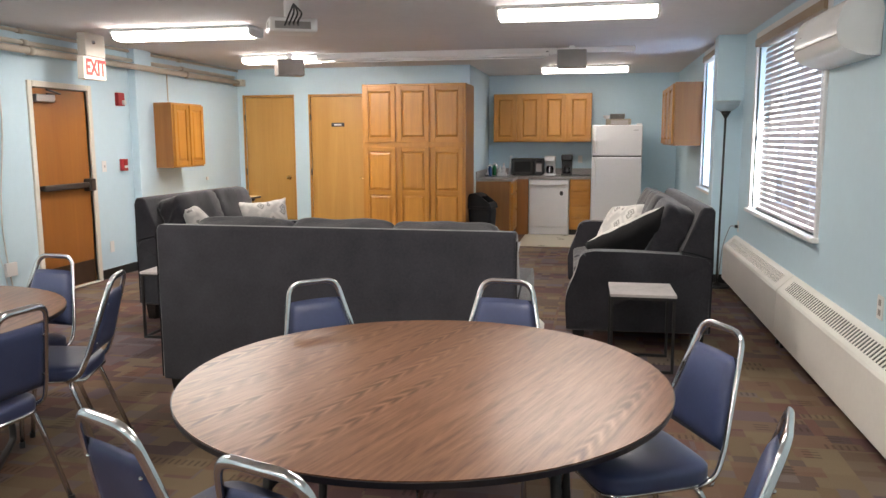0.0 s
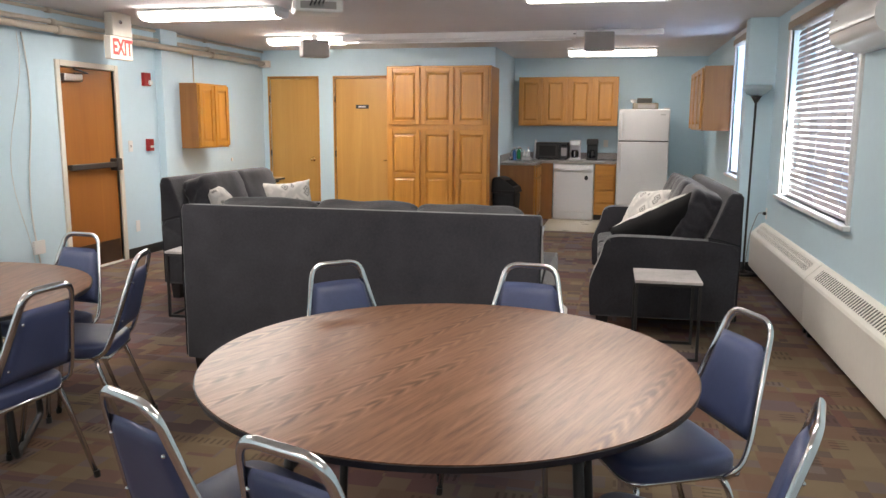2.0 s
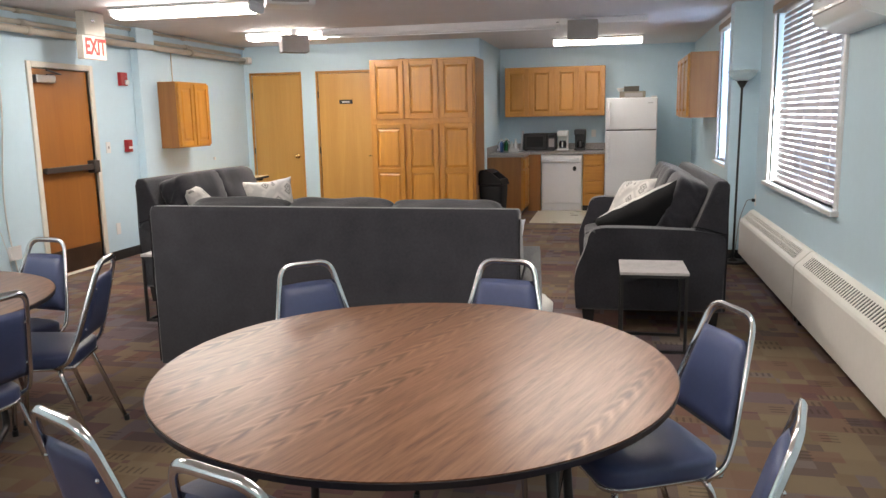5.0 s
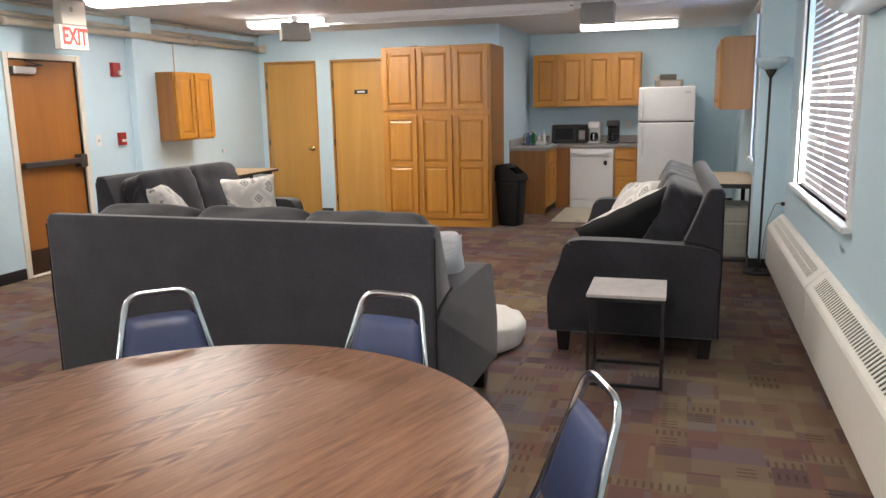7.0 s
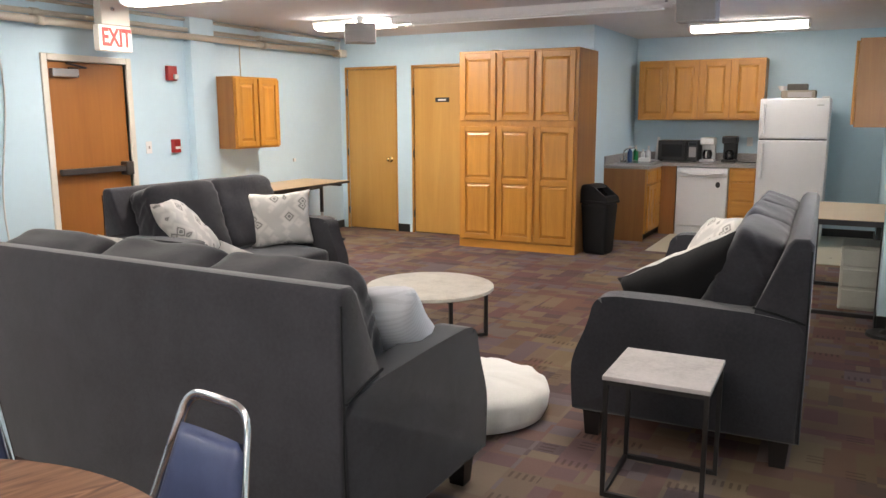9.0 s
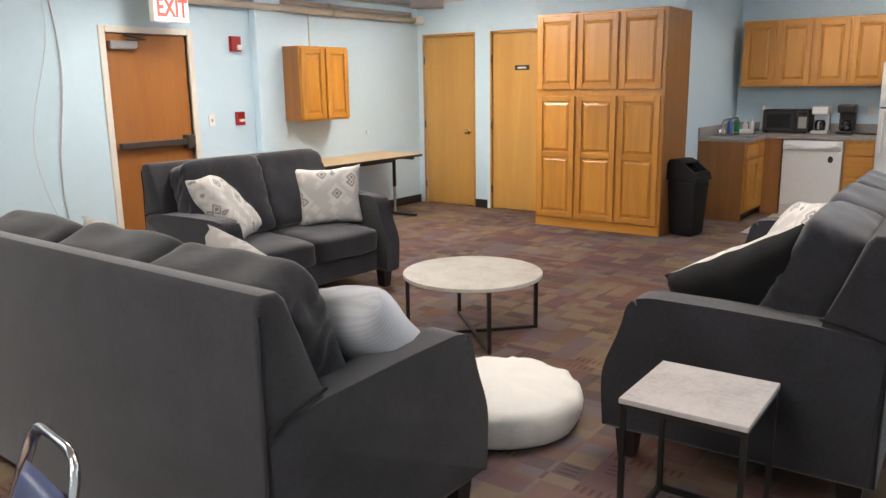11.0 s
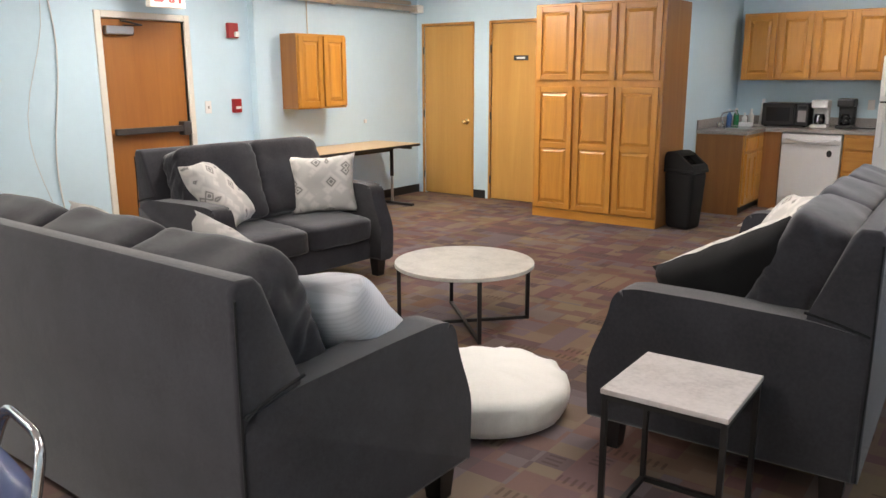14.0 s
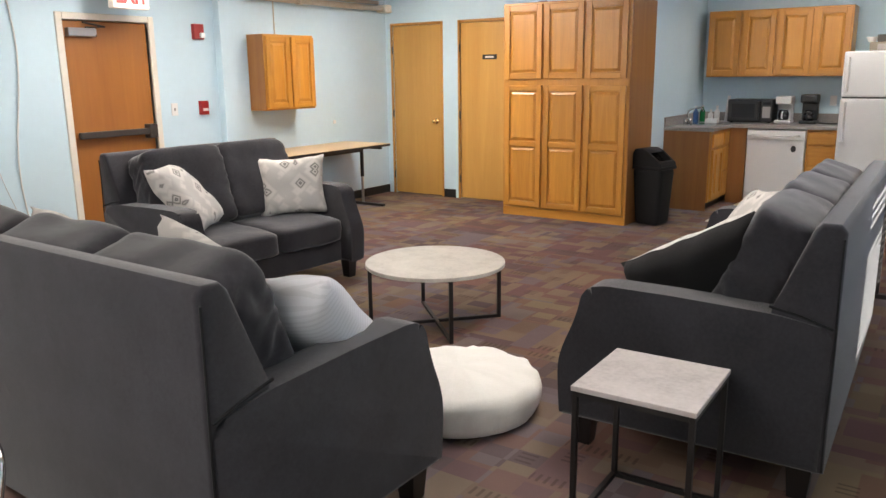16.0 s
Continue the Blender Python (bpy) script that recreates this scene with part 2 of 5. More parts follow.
M_WALL = plain("pale_blue_wall_paint", (0.545, 0.70, 0.785), 0.62, vary=0.035, scale=1.2, bump=0.12, bump_scale=160, spec=0.3)
M_CEIL = plain("white_ceiling_paint", (0.72, 0.70, 0.70), 0.85, vary=0.05, scale=1.0, bump=0.3, bump_scale=90, spec=0.2)
M_CARPET = carpet_material()
M_VINYL = plain("cream_vinyl", (0.56, 0.52, 0.40), 0.3, vary=0.08, scale=3)
M_OAK = wood("honey_oak", (0.60, 0.28, 0.044), (0.41, 0.168, 0.022), 0.34, 2, 9.0, 0.06, 0.35)
M_OAK_H = wood("honey_oak_rail", (0.60, 0.28, 0.044), (0.41, 0.168, 0.022), 0.34, 0, 9.0, 0.06, 0.35)
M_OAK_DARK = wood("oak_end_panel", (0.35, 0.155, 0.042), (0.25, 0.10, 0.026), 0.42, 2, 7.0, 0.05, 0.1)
M_DOOR = wood("birch_door_veneer", (0.60, 0.34, 0.09), (0.49, 0.255, 0.06), 0.36, 2, 5.0, 0.05, 0.1)
M_TRIM = wood("birch_door_trim", (0.50, 0.25, 0.06), (0.37, 0.17, 0.036), 0.4, 2, 9.0, 0.05)
M_EXIT = wood("stained_exit_door", (0.37, 0.145, 0.03), (0.28, 0.10, 0.02), 0.4, 2, 3.5, 0.07, 0.1)
M_FRAME = plain("ivory_frame_paint", (0.70, 0.66, 0.58), 0.4, vary=0.05, scale=2)
M_WHITE = plain("white_enamel", (0.72, 0.72, 0.72), 0.32, vary=0.03, scale=2)
M_ENAMEL = plain("glossy_white_plastic", (0.76, 0.76, 0.75), 0.22, vary=0.02, scale=2)
M_FRIDGE = plain("white_appliance_enamel", (0.70, 0.70, 0.71), 0.35, vary=0.03, scale=2, bump=0.1, bump_scale=300)
M_HEATER = plain("cream_radiator_enamel", (0.85, 0.82, 0.76), 0.42, vary=0.05, scale=2)
M_BLACK = plain("black_plastic", (0.012, 0.012, 0.013), 0.4, vary=0.2)
M_BIN = plain("black_bin_plastic", (0.007, 0.007, 0.008), 0.6, vary=0.2, spec=0.25)
M_BASE = plain("black_rubber_base", (0.012, 0.012, 0.012), 0.5, vary=0.2)
M_METAL = plain("black_powder_coat", (0.012, 0.011, 0.011), 0.5, vary=0.2)
M_BRONZE = plain("bronze_hardware", (0.055, 0.047, 0.043), 0.42, 0.3, vary=0.2)
M_KICK = plain("bronze_kick_plate", (0.06, 0.035, 0.022), 0.35, 0.4, vary=0.2)
M_CHROME = plain("chrome", (0.72, 0.72, 0.72), 0.16, 1.0, vary=0.05, scale=8)
M_STEEL = plain("brushed_steel", (0.5, 0.5, 0.5), 0.3, 1.0, vary=0.1)
M_BRASS = plain("brass", (0.75, 0.52, 0.22), 0.25, 1.0, vary=0.1)
M_VINYL_BLUE = plain("navy_vinyl", (0.040, 0.053, 0.118), 0.42, vary=0.14, scale=4, bump=0.15, bump_scale=220)
M_SOFA = fabric("charcoal_upholstery", (0.031, 0.0305, 0.0365), 0.50, sheen=0.34)
M_SEAM = fabric("charcoal_seam", (0.012, 0.012, 0.014), 0.2, sheen=0.1)
M_SOFA_FOOT = plain("dark_sofa_foot", (0.010, 0.008, 0.008), 0.45)
M_BLACK_CLOTH = fabric("black_velvet", (0.008, 0.008, 0.009), 0.2, sheen=0.04)
M_MEDAL = medallion_material()
M_STRIPE = striped_material()
M_PLUSH = fabric("white_plush", (0.80, 0.79, 0.75), 0.06, 220, 0.95, 0.5)
M_TABLE = laminate_material()
M_EDGE = plain("black_table_edge", (0.012, 0.011, 0.014), 0.4)
M_CEMENT = cement_material("cement_laminate", (1.0, 0.93, 0.91))
M_CEMENT_WARM = cement_material("warm_cement_laminate", (0.97, 0.94, 0.85))
M_COUNTER = countertop_material()
M_TAN = wood("tan_table_laminate", (0.60, 0.43, 0.24), (0.52, 0.36, 0.19), 0.4, 1, 6.0, 0.06)
M_PIPE = plain("painted_pipe", (0.55, 0.50, 0.42), 0.5, vary=0.1)
M_GREY = plain("grey_speaker_case", (0.30, 0.28, 0.27), 0.6, vary=0.08)
M_RED = plain("alarm_red", (0.30, 0.012, 0.014), 0.4)
M_SIGN = glowing("exit_sign_face", (0.85, 0.78, 0.68), 0.016)
M_SIGN_RED = glowing("exit_letters", (0.85, 0.07, 0.06), 0.06)
M_TUBE = glowing("fluorescent_diffuser", (1.0, 0.915, 0.835), LAMP)
M_TUBE_MID = glowing("fluorescent_diffuser_mid", (1.0, 0.915, 0.835), LAMP * 0.82)
M_TUBE_OLD = glowing("aged_fluorescent_diffuser", (1.0, 0.915, 0.835), LAMP * 0.42)
# these two serve the added fill fixtures out of view
M_TUBE_FILL_LEFT = glowing("fill_left_diffuser", (1.0, 0.915, 0.835), LAMP * 1.45)
M_TUBE_FILL_RIGHT = glowing("fill_right_diffuser", (1.0, 0.915, 0.835), LAMP * 0.95)
# white slats, greyed: the shade of their backlit faces is in the colour
M_BLIND = plain("shaded_white_slat", (0.40, 0.375, 0.405), 0.45, vary=0.04)
M_GLASS = glass_material()
M_SHEER = sheer_material()
M_RAIL = wood("brown_blind_rail", (0.30, 0.21, 0.13), (0.22, 0.15, 0.09), 0.45, 1)
M_LAMPGLASS = frosted_glass()
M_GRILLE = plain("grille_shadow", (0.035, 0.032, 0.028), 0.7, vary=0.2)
M_GREEN = plain("green_bottle", (0.01, 0.16, 0.05), 0.2)
M_BLUEB = plain("blue_bottle", (0.05, 0.12, 0.30), 0.2)
M_DARKGLASS = plain("dark_glass", (0.015, 0.015, 0.017), 0.08)
M_TAUPE = plain("taupe_plastic", (0.20, 0.17, 0.13), 0.5)
M_CORD = plain("grey_cord", (0.22, 0.22, 0.22), 0.6)
M_WHITECORD = plain("white_cord", (0.60, 0.62, 0.62), 0.6)


# ---- building helpers ----
def link_mesh(name, bm, mat, parent=None, label="", smooth=False):
    me = bpy.data.meshes.new(name)
    bmesh.ops.recalc_face_normals(bm, faces=bm.faces)
    bm.to_mesh(me)
    bm.free()
    for m in mat if isinstance(mat, (list, tuple)) else [mat]:
        me.materials.append(m)
    if smooth:
        me.shade_smooth()
        if smooth == "soft":
            me.set_sharp_from_angle(angle=radians(50))
    ob = new(name, me)
    if parent is not None:
        ob.parent = parent
    if label:
        ob["label"] = label
    return ob


def part(name, bm, mat, parent, label="", smooth=False):
    return link_mesh(name, bm, mat, parent, label, smooth)


def thing(name, label, category, m=None, group="", kind=""):
    ob = new(name)
    ob.empty_display_size = 0.1
    if m is not None:
        ob.matrix_basis = m
    return tagged(ob, label, category, group, kind)


def B():
    return bmesh.new()


def box(bm, x0, x1, y0, y1, z0, z1, bevel=0.0, seg=1):
    r = bmesh.ops.create_cube(bm, size=1.0, matrix=Matrix.LocRotScale(((x0 + x1) / 2, (y0 + y1) / 2, (z0 + z1) / 2), None, (abs(x1 - x0), abs(y1 - y0), abs(z1 - z0))))
    if bevel:
        es = list({e for v in r["verts"] for e in v.link_edges})
        bmesh.ops.bevel(bm, geom=es, offset=bevel, segments=seg, affect="EDGES", profile=0.5)
    return bm


def boxed(*a, **k):
    return box(B(), *a, **k)


def rod(bm, a, b, r0, r1=None, seg=12):
    a, b = Vector(a), Vector(b)
    d = b - a
    m = Matrix.Translation((a + b) / 2) @ d.to_track_quat("Z", "Y").to_matrix().to_4x4()
    bmesh.ops.create_cone(bm, cap_ends=True, segments=seg, radius1=r0, radius2=r0 if r1 is None else r1, depth=d.length, matrix=m)
    return bm


def sweep(bm, pts, rx, ry=None, seg=8, closed=False):
    """A tube of elliptic section along points; ry is the half-width across the path in its own plane."""
    ry = rx if ry is None else ry
    pts = [Vector(p) for p in pts]
    rings, n = [], len(pts)
    normal = None
    for i, p in enumerate(pts):
        q0, q1 = pts[(i - 1) % n] if (closed or i) else p, pts[(i + 1) % n] if (closed or i < n - 1) else p
        t = (q1 - q0).normalized()
        if normal is None:
            normal = t.orthogonal().normalized()
        normal = (normal - t * normal.dot(t)).normalized()
        side = t.cross(normal)
        rings.append([bm.verts.new(p + normal * rx * math.cos(2 * math.pi * k / seg) + side * ry * math.sin(2 * math.pi * k / seg)) for k in range(seg)])
    for i in range(n if closed else n - 1):
        a, b = rings[i], rings[(i + 1) % n]
        for k in range(seg):
            bm.faces.new((a[k], a[(k + 1) % seg], b[(k + 1) % seg], b[k]))
    if not closed:
        bm.faces.new(rings[0][::-1]), bm.faces.new(rings[-1])
    return bm


def arc(points, radius, steps=5):
    """Rounds the inner corners of a polyline."""
    pts = [Vector(p) for p in points]
    out = [pts[0]]
    for a, b, c in zip(pts, pts[1:], pts[2:]):
        d0, d1 = (a - b).normalized(), (c - b).normalized()
        r = min(radius, (a - b).length * 0.45, (c - b).length * 0.45)
        p0, p1 = b + d0 * r, b + d1 * r
        for k in range(steps + 1):
            t = k / steps
            out.append(p0 * (1 - t) ** 2 + b * 2 * t * (1 - t) + p1 * t ** 2)
    return out + [pts[-1]]


def prism(bm, profile, lo, hi, axis="x", bevel=0.0, seg=2):
    """Extrudes a closed profile. axis x: profile is (y, z); y: (x, z); z: (x, y)."""
    def at(p, w):
        return {"x": (w, p[0], p[1]), "y": (p[0], w, p[1]), "z": (p[0], p[1], w)}[axis]
    a = [bm.verts.new(at(p, lo)) for p in profile]
    b = [bm.verts.new(at(p, hi)) for p in profile]
    n = len(profile)
    caps = [bm.faces.new(a[::-1]), bm.faces.new(b)]
    sides = [bm.faces.new((a[i], a[(i + 1) % n], b[(i + 1) % n], b[i])) for i in range(n)]
    if bevel:
        es = list({e for f in caps for e in f.edges})
        bmesh.ops.bevel(bm, geom=es, offset=bevel, segments=seg, affect="EDGES", profile=0.5)
    return bm


def puff(sx, sy, sz, power=5.0, n=10, wobble=0.0, seed=0.0, crown=0.0, crease=0.0):
    """A stuffed box: a rounded cushion with full sizes sx, sy, sz about its centre."""
    bm = B()
    bmesh.ops.create_cube(bm, size=2.0)
    bmesh.ops.subdivide_edges(bm, edges=bm.edges[:], cuts=n, use_grid_fill=True)
    for v in bm.verts:
        x, y, z = v.co
        k = (abs(x) ** power + abs(y) ** power + abs(z) ** power) ** (1 / power)
        p = Vector((x / k, y / k, z / k))
        c = 1.0 + crown * (1 - p.x * p.x) * (1 - p.y * p.y)
        q = Vector((p.x * sx / 2, p.y * sy / 2, p.z * sz / 2 * c))
        if wobble:
            q += p * wobble * noise.noise(q * 6.0 + Vector((seed, seed * 1.7, 3.1)))
        if crease:
            k = max(0.0, abs(p.x) - 0.70) / 0.30
            q += p * crease * k * k * math.sin(p.y * 19 + 5.0 * noise.noise(Vector((seed, p.y * 2.5, p.z * 1.5))) + 2.5 * p.z)
        v.co = q
    return bm


def pillow(w, h, t, seed=0.0, n=20, sharp=0.10):
    """A throw pillow: pinched corners, thick middle, lying in its own xy plane; both faces."""
    bm = B()
    grid = {}
    for s in (1, -1):
        for i in range(n + 1):
            for j in range(n + 1):
                u, v = 2 * i / n - 1, 2 * j / n - 1
                edge = abs(u) == 1 or abs(v) == 1
                if edge and s == -1:
                    grid[s, i, j] = grid[1, i, j]
                    continue
                pinch = 1 - sharp * (1 - (abs(u * v)) ** 2) * max(abs(u), abs(v)) ** 3
                z = s * t / 2 * max(0.0, (1 - u ** 4) * (1 - v ** 4)) ** 0.42
                p = Vector((u * w / 2 * pinch, v * h / 2 * pinch, z))
                p.z += 0.012 * noise.noise(p * 9 + Vector((seed, 0, s))) * (0 if edge else 1)
                p += Vector((1, 1, 0)) * 0.006 * noise.noise(p * 12 + Vector((0, seed, 1)))
                grid[s, i, j] = bm.verts.new(p)
    for s in (1, -1):
        for i in range(n):
            for j in range(n):
                f = [grid[s, i, j], grid[s, i + 1, j], grid[s, i + 1, j + 1], grid[s, i, j + 1]]
                bm.faces.new(f if s == 1 else f[::-1]).material_index = 0 if s == 1 else 1
    return bm


def letters(text, size, depth, m, mat, name, parent):
    cu = bpy.data.curves.new(name, "FONT")
    cu.body, cu.size, cu.extrude, cu.align_x, cu.align_y = text, size, depth, "CENTER", "CENTER"
    cu.offset = 0.007
    tmp = bpy.data.objects.new("tmp", cu)
    scene.collection.objects.link(tmp)
    bpy.context.view_layer.update()
    me = bpy.data.meshes.new_from_object(tmp.evaluated_get(bpy.context.evaluated_depsgraph_get()))
    bpy.data.objects.remove(tmp)
    me.name = name
    me.materials.clear()
    me.materials.append(mat)
    ob = new(name, me)
    ob.parent = parent
    ob.matrix_basis = m
    return ob


def structure(name, bm, mat, label, category, smooth=False):
    return tagged(link_mesh(name, bm, mat, None, "", smooth), label, category, "", "structure")


def holed_wall(name, axis, at, thick, lo, hi, top, holes, label):
    """A wall along the other axis from lo to hi, with openings (a0, a1, z0, z1)."""
    bm = B()

    def piece(a0, a1, z0, z1):
        if a1 - a0 < 1e-4 or z1 - z0 < 1e-4:
            return
        if axis == "x":
            box(bm, at, at + thick, a0, a1, z0, z1)
        else:
            box(bm, a0, a1, at, at + thick, z0, z1)
    edge = lo
    for a0, a1, z0, z1 in sorted(holes):
        piece(edge, a0, 0, top)
        piece(a0, a1, 0, z0)
        piece(a0, a1, z1, top)
        edge = a1
    piece(edge, hi, 0, top)
    return structure(name, bm, M_WALL, label, "wall")


# ---- the room ----
WEST, EAST, EAST2, NORTH, KNORTH, KWEST, SOUTH, TOP = -5.10, 1.37, 1.19, 10.50, 12.44, -1.72, -4.0, 2.45

structure("floor", boxed(WEST - 0.15, EAST + 0.15, SOUTH - 0.15, KNORTH + 0.15, -0.12, 0.0), M_CARPET, "patchwork carpet in brown, mauve, olive and grey blocks", "carpet floor")
structure("floor_kitchen", boxed(-1.06, EAST2 - 0.002, 10.47, KNORTH - 0.002, -0.004, 0.006), M_VINYL, "cream vinyl floor of the kitchenette", "vinyl floor")
structure("ceiling", boxed(WEST - 0.15, EAST + 0.15, SOUTH - 0.15, KNORTH + 0.15, TOP, TOP + 0.12), M_CEIL, "white painted ceiling", "ceiling")
DOOR1 = (6.30, 7.095, 0.0, 1.95)
holed_wall("wall_west", "x", WEST - 0.15, 0.15, SOUTH, NORTH, TOP, [DOOR1], "pale blue painted wall with the exit door")
DOOR2, DOOR3 = (-4.99, -4.275, 0.0, 2.055), (-3.998, -3.11, 0.0, 2.055)
holed_wall("wall_north", "y", NORTH, 0.15, WEST - 0.15, KWEST, TOP, [DOOR2, DOOR3], "pale blue painted wall with two wooden doors")
structure("wall_alcove", boxed(KWEST - 0.15, KWEST, NORTH + 0.15, KNORTH, 0, TOP), M_WALL, "pale blue side wall of the kitchenette", "wall")
structure("wall_kitchen", boxed(KWEST - 0.15, EAST2 + 0.15, KNORTH, KNORTH + 0.15, 0, TOP), M_WALL, "pale blue wall behind the kitchenette", "wall")
WIN1, WIN2 = (5.29, 7.41, 0.83, 2.325), (8.45, 9.45, 0.90, 2.38)
holed_wall("wall_east", "x", EAST, 0.2, SOUTH, 8.05, TOP, [WIN1], "pale blue painted wall with a wide window")
holed_wall("wall_east_kitchen", "x", EAST2, 0.2, 8.27, KNORTH, TOP, [WIN2], "pale blue painted wall with a tall window")
structure("wall_pier", boxed(1.112, EAST + 0.2, 8.05, 8.27, 0, TOP, bevel=0.006, seg=2), M_WALL, "pale blue pier between the windows", "wall")
structure("wall_south", boxed(WEST - 0.15, EAST + 0.2, SOUTH - 0.15, SOUTH, 0, TOP), M_WALL, "plain pale blue wall", "wall")
structure("wall_pilaster", boxed(WEST, WEST + 0.09, 7.83, 8.16, 0, TOP, bevel=0.004), M_WALL, "pale blue pilaster", "wall")

# black rubber base along the walls
def baseboard(x0, x1, y0, y1):
    structure("baseboard", boxed(x0, x1, y0, y1, 0, 0.10, bevel=0.003), M_BASE, "black rubber wall base", "baseboard")

baseboard(WEST, WEST + 0.012, SOUTH, DOOR1[0] - 0.06)
baseboard(WEST, WEST + 0.012, DOOR1[1] + 0.06, 7.83)
baseboard(WEST + 0.09, WEST + 0.102, 7.83, 8.16)
baseboard(WEST, WEST + 0.012, 8.16, NORTH)
baseboard(-4.24, -4.07, NORTH - 0.012, NORTH)
baseboard(1.112, EAST, 8.038, 8.05)
baseboard(1.10, 1.112, 8.038, 8.27)
baseboard(EAST2 - 0.012, EAST2, 8.27, KNORTH)
baseboard(0.6, EAST2 - 0.012, KNORTH - 0.012, KNORTH)


# ---- doors ----
def door_frame(bm, along, face, a0, a1, top, w=0.055, proud=0.02, deep=0.14):
    lo, hi = (face - deep, face + proud) if along == "y" else (face - proud, face + deep)
    for p0, p1, z0, z1 in ((a0 - w, a0, 0, top + w), (a1, a1 + w, 0, top + w), (a0, a1, top, top + w)):
        if along == "y":
            box(bm, lo, hi, p0, p1, z0, z1, bevel=0.004)
        else:
            box(bm, p0, p1, lo, hi, z0, z1, bevel=0.004)
    return bm


def exit_door():
    a0, a1, _, top = DOOR1
    d = thing("door_1", "orange-brown wooden exit door, closed, with a dark panic bar", "door", kind="structure")
    part("door_frame", door_frame(B(), "y", WEST, a0, a1, top), M_FRAME, d, "ivory painted steel frame")
    leaf = part("door_leaf", boxed(WEST - 0.065, WEST - 0.02, a0 + 0.006, a1 - 0.006, 0.008, top - 0.005, bevel=0.003), M_EXIT, d)
    part("kick_plate", boxed(WEST - 0.02, WEST - 0.016, a0 + 0.02, a1 - 0.02, 0.02, 0.24), M_KICK, d, "dark bronze kick plate")
    f = WEST - 0.02
    bar = B()
    box(bar, f + 0.035, f + 0.075, a0 + 0.03, a1 - 0.1, 0.985, 1.04, bevel=0.008, seg=2)
    box(bar, f, f + 0.04, a0 + 0.05, a0 + 0.11, 0.99, 1.035, bevel=0.004)
    part("panic_bar", bar, M_BRONZE, d, "dark bronze push bar")
    part("bar_latch", boxed(f, f + 0.09, a1 - 0.115, a1 - 0.03, 0.95, 1.075, bevel=0.012, seg=2), M_BRONZE, d)
    cl = B()
    box(cl, f, f + 0.06, a0 + 0.03, a0 + 0.28, top - 0.135, top - 0.065, bevel=0.008, seg=2)
    part("door_closer", cl, M_STEEL, d, "grey door closer")
    arm = B()
    sweep(arm, [(f + 0.03, a0 + 0.2, top - 0.06), (f + 0.05, a0 + 0.36, top - 0.05), (f + 0.06, a0 + 0.16, top - 0.02)], 0.009)
    part("closer_arm", arm, M_BRONZE, d)
    part("threshold", boxed(WEST - 0.14, WEST + 0.03, a0, a1, 0.0, 0.012, bevel=0.004), M_FRAME, d)
    # the dark passage behind
    structure("wall_passage", boxed(WEST - 0.30, WEST - 0.16, a0 - 0.2, a1 + 0.2, 0, 2.2), M_WALL, "plain wall behind the exit door", "wall")


def wood_door(name, span, label, hinge_side, knob_side, sign):
    a0, a1, _, top = span
    d = thing(name, label, "door", kind="structure")
    part("door_trim", door_frame(B(), "x", NORTH, a0, a1, top, w=0.032, proud=0.012), M_TRIM, d)
    part("door_leaf", boxed(a0 + 0.004, a1 - 0.004, NORTH + 0.005, NORTH + 0.045, 0.012, top - 0.004, bevel=0.003), M_DOOR, d)
    for z in (0.24, 1.0, 1.77):
        h = B()
        rod(h, (a0 - 0.002, NORTH - 0.012, z - 0.045), (a0 - 0.002, NORTH - 0.012, z + 0.045), 0.009)
        part("hinge", h, M_BRONZE, d, "dark hinge", True)
    k = B()
    kx = a1 - 0.07
    rod(k, (kx, NORTH + 0.005, 0.92), (kx, NORTH - 0.035, 0.92), 0.012)
    if knob_side == "knob":
        bmesh.ops.create_uvsphere(k, u_segments=16, v_segments=10, radius=0.028, matrix=Matrix.Translation((kx, NORTH - 0.055, 0.92)))
        rod(k, (kx, NORTH + 0.004, 0.92), (kx, NORTH - 0.002, 0.92), 0.034, seg=20)
        part("door_knob", k, M_BRASS, d, "brass knob", True)
    else:
        sweep(k, [(kx, NORTH - 0.035, 0.92), (kx - 0.10, NORTH - 0.04, 0.92)], 0.009)
        rod(k, (kx, NORTH + 0.004, 0.99), (kx, NORTH - 0.012, 0.99), 0.018)
        part("door_lever", k, M_BRASS, d, "brass lever", True)
    if sign:
        s = part("name_plate", boxed(-3.995 + 0.30, -3.995 + 0.49, NORTH - 0.002, NORTH + 0.006, 1.635, 1.69, bevel=0.002), M_BLACK, d, "black plate with white lettering")
        part("lettering", boxed(-3.995 + 0.34, -3.995 + 0.45, NORTH - 0.004, NORTH - 0.0015, 1.652, 1.672), M_WHITE, s)
    structure("wall_closet", boxed(a0 - 0.1, a1 + 0.1, NORTH + 0.16, NORTH + 0.26, 0, 2.2), M_WALL, "plain wall behind a closed door", "wall")


exit_door()
wood_door("door_2", DOOR2, "honey birch wooden door, closed, with a brass knob", 0, "knob", False)
wood_door("door_3", DOOR3, "honey birch wooden door, closed, with a small black plate", 0, "lever", True)


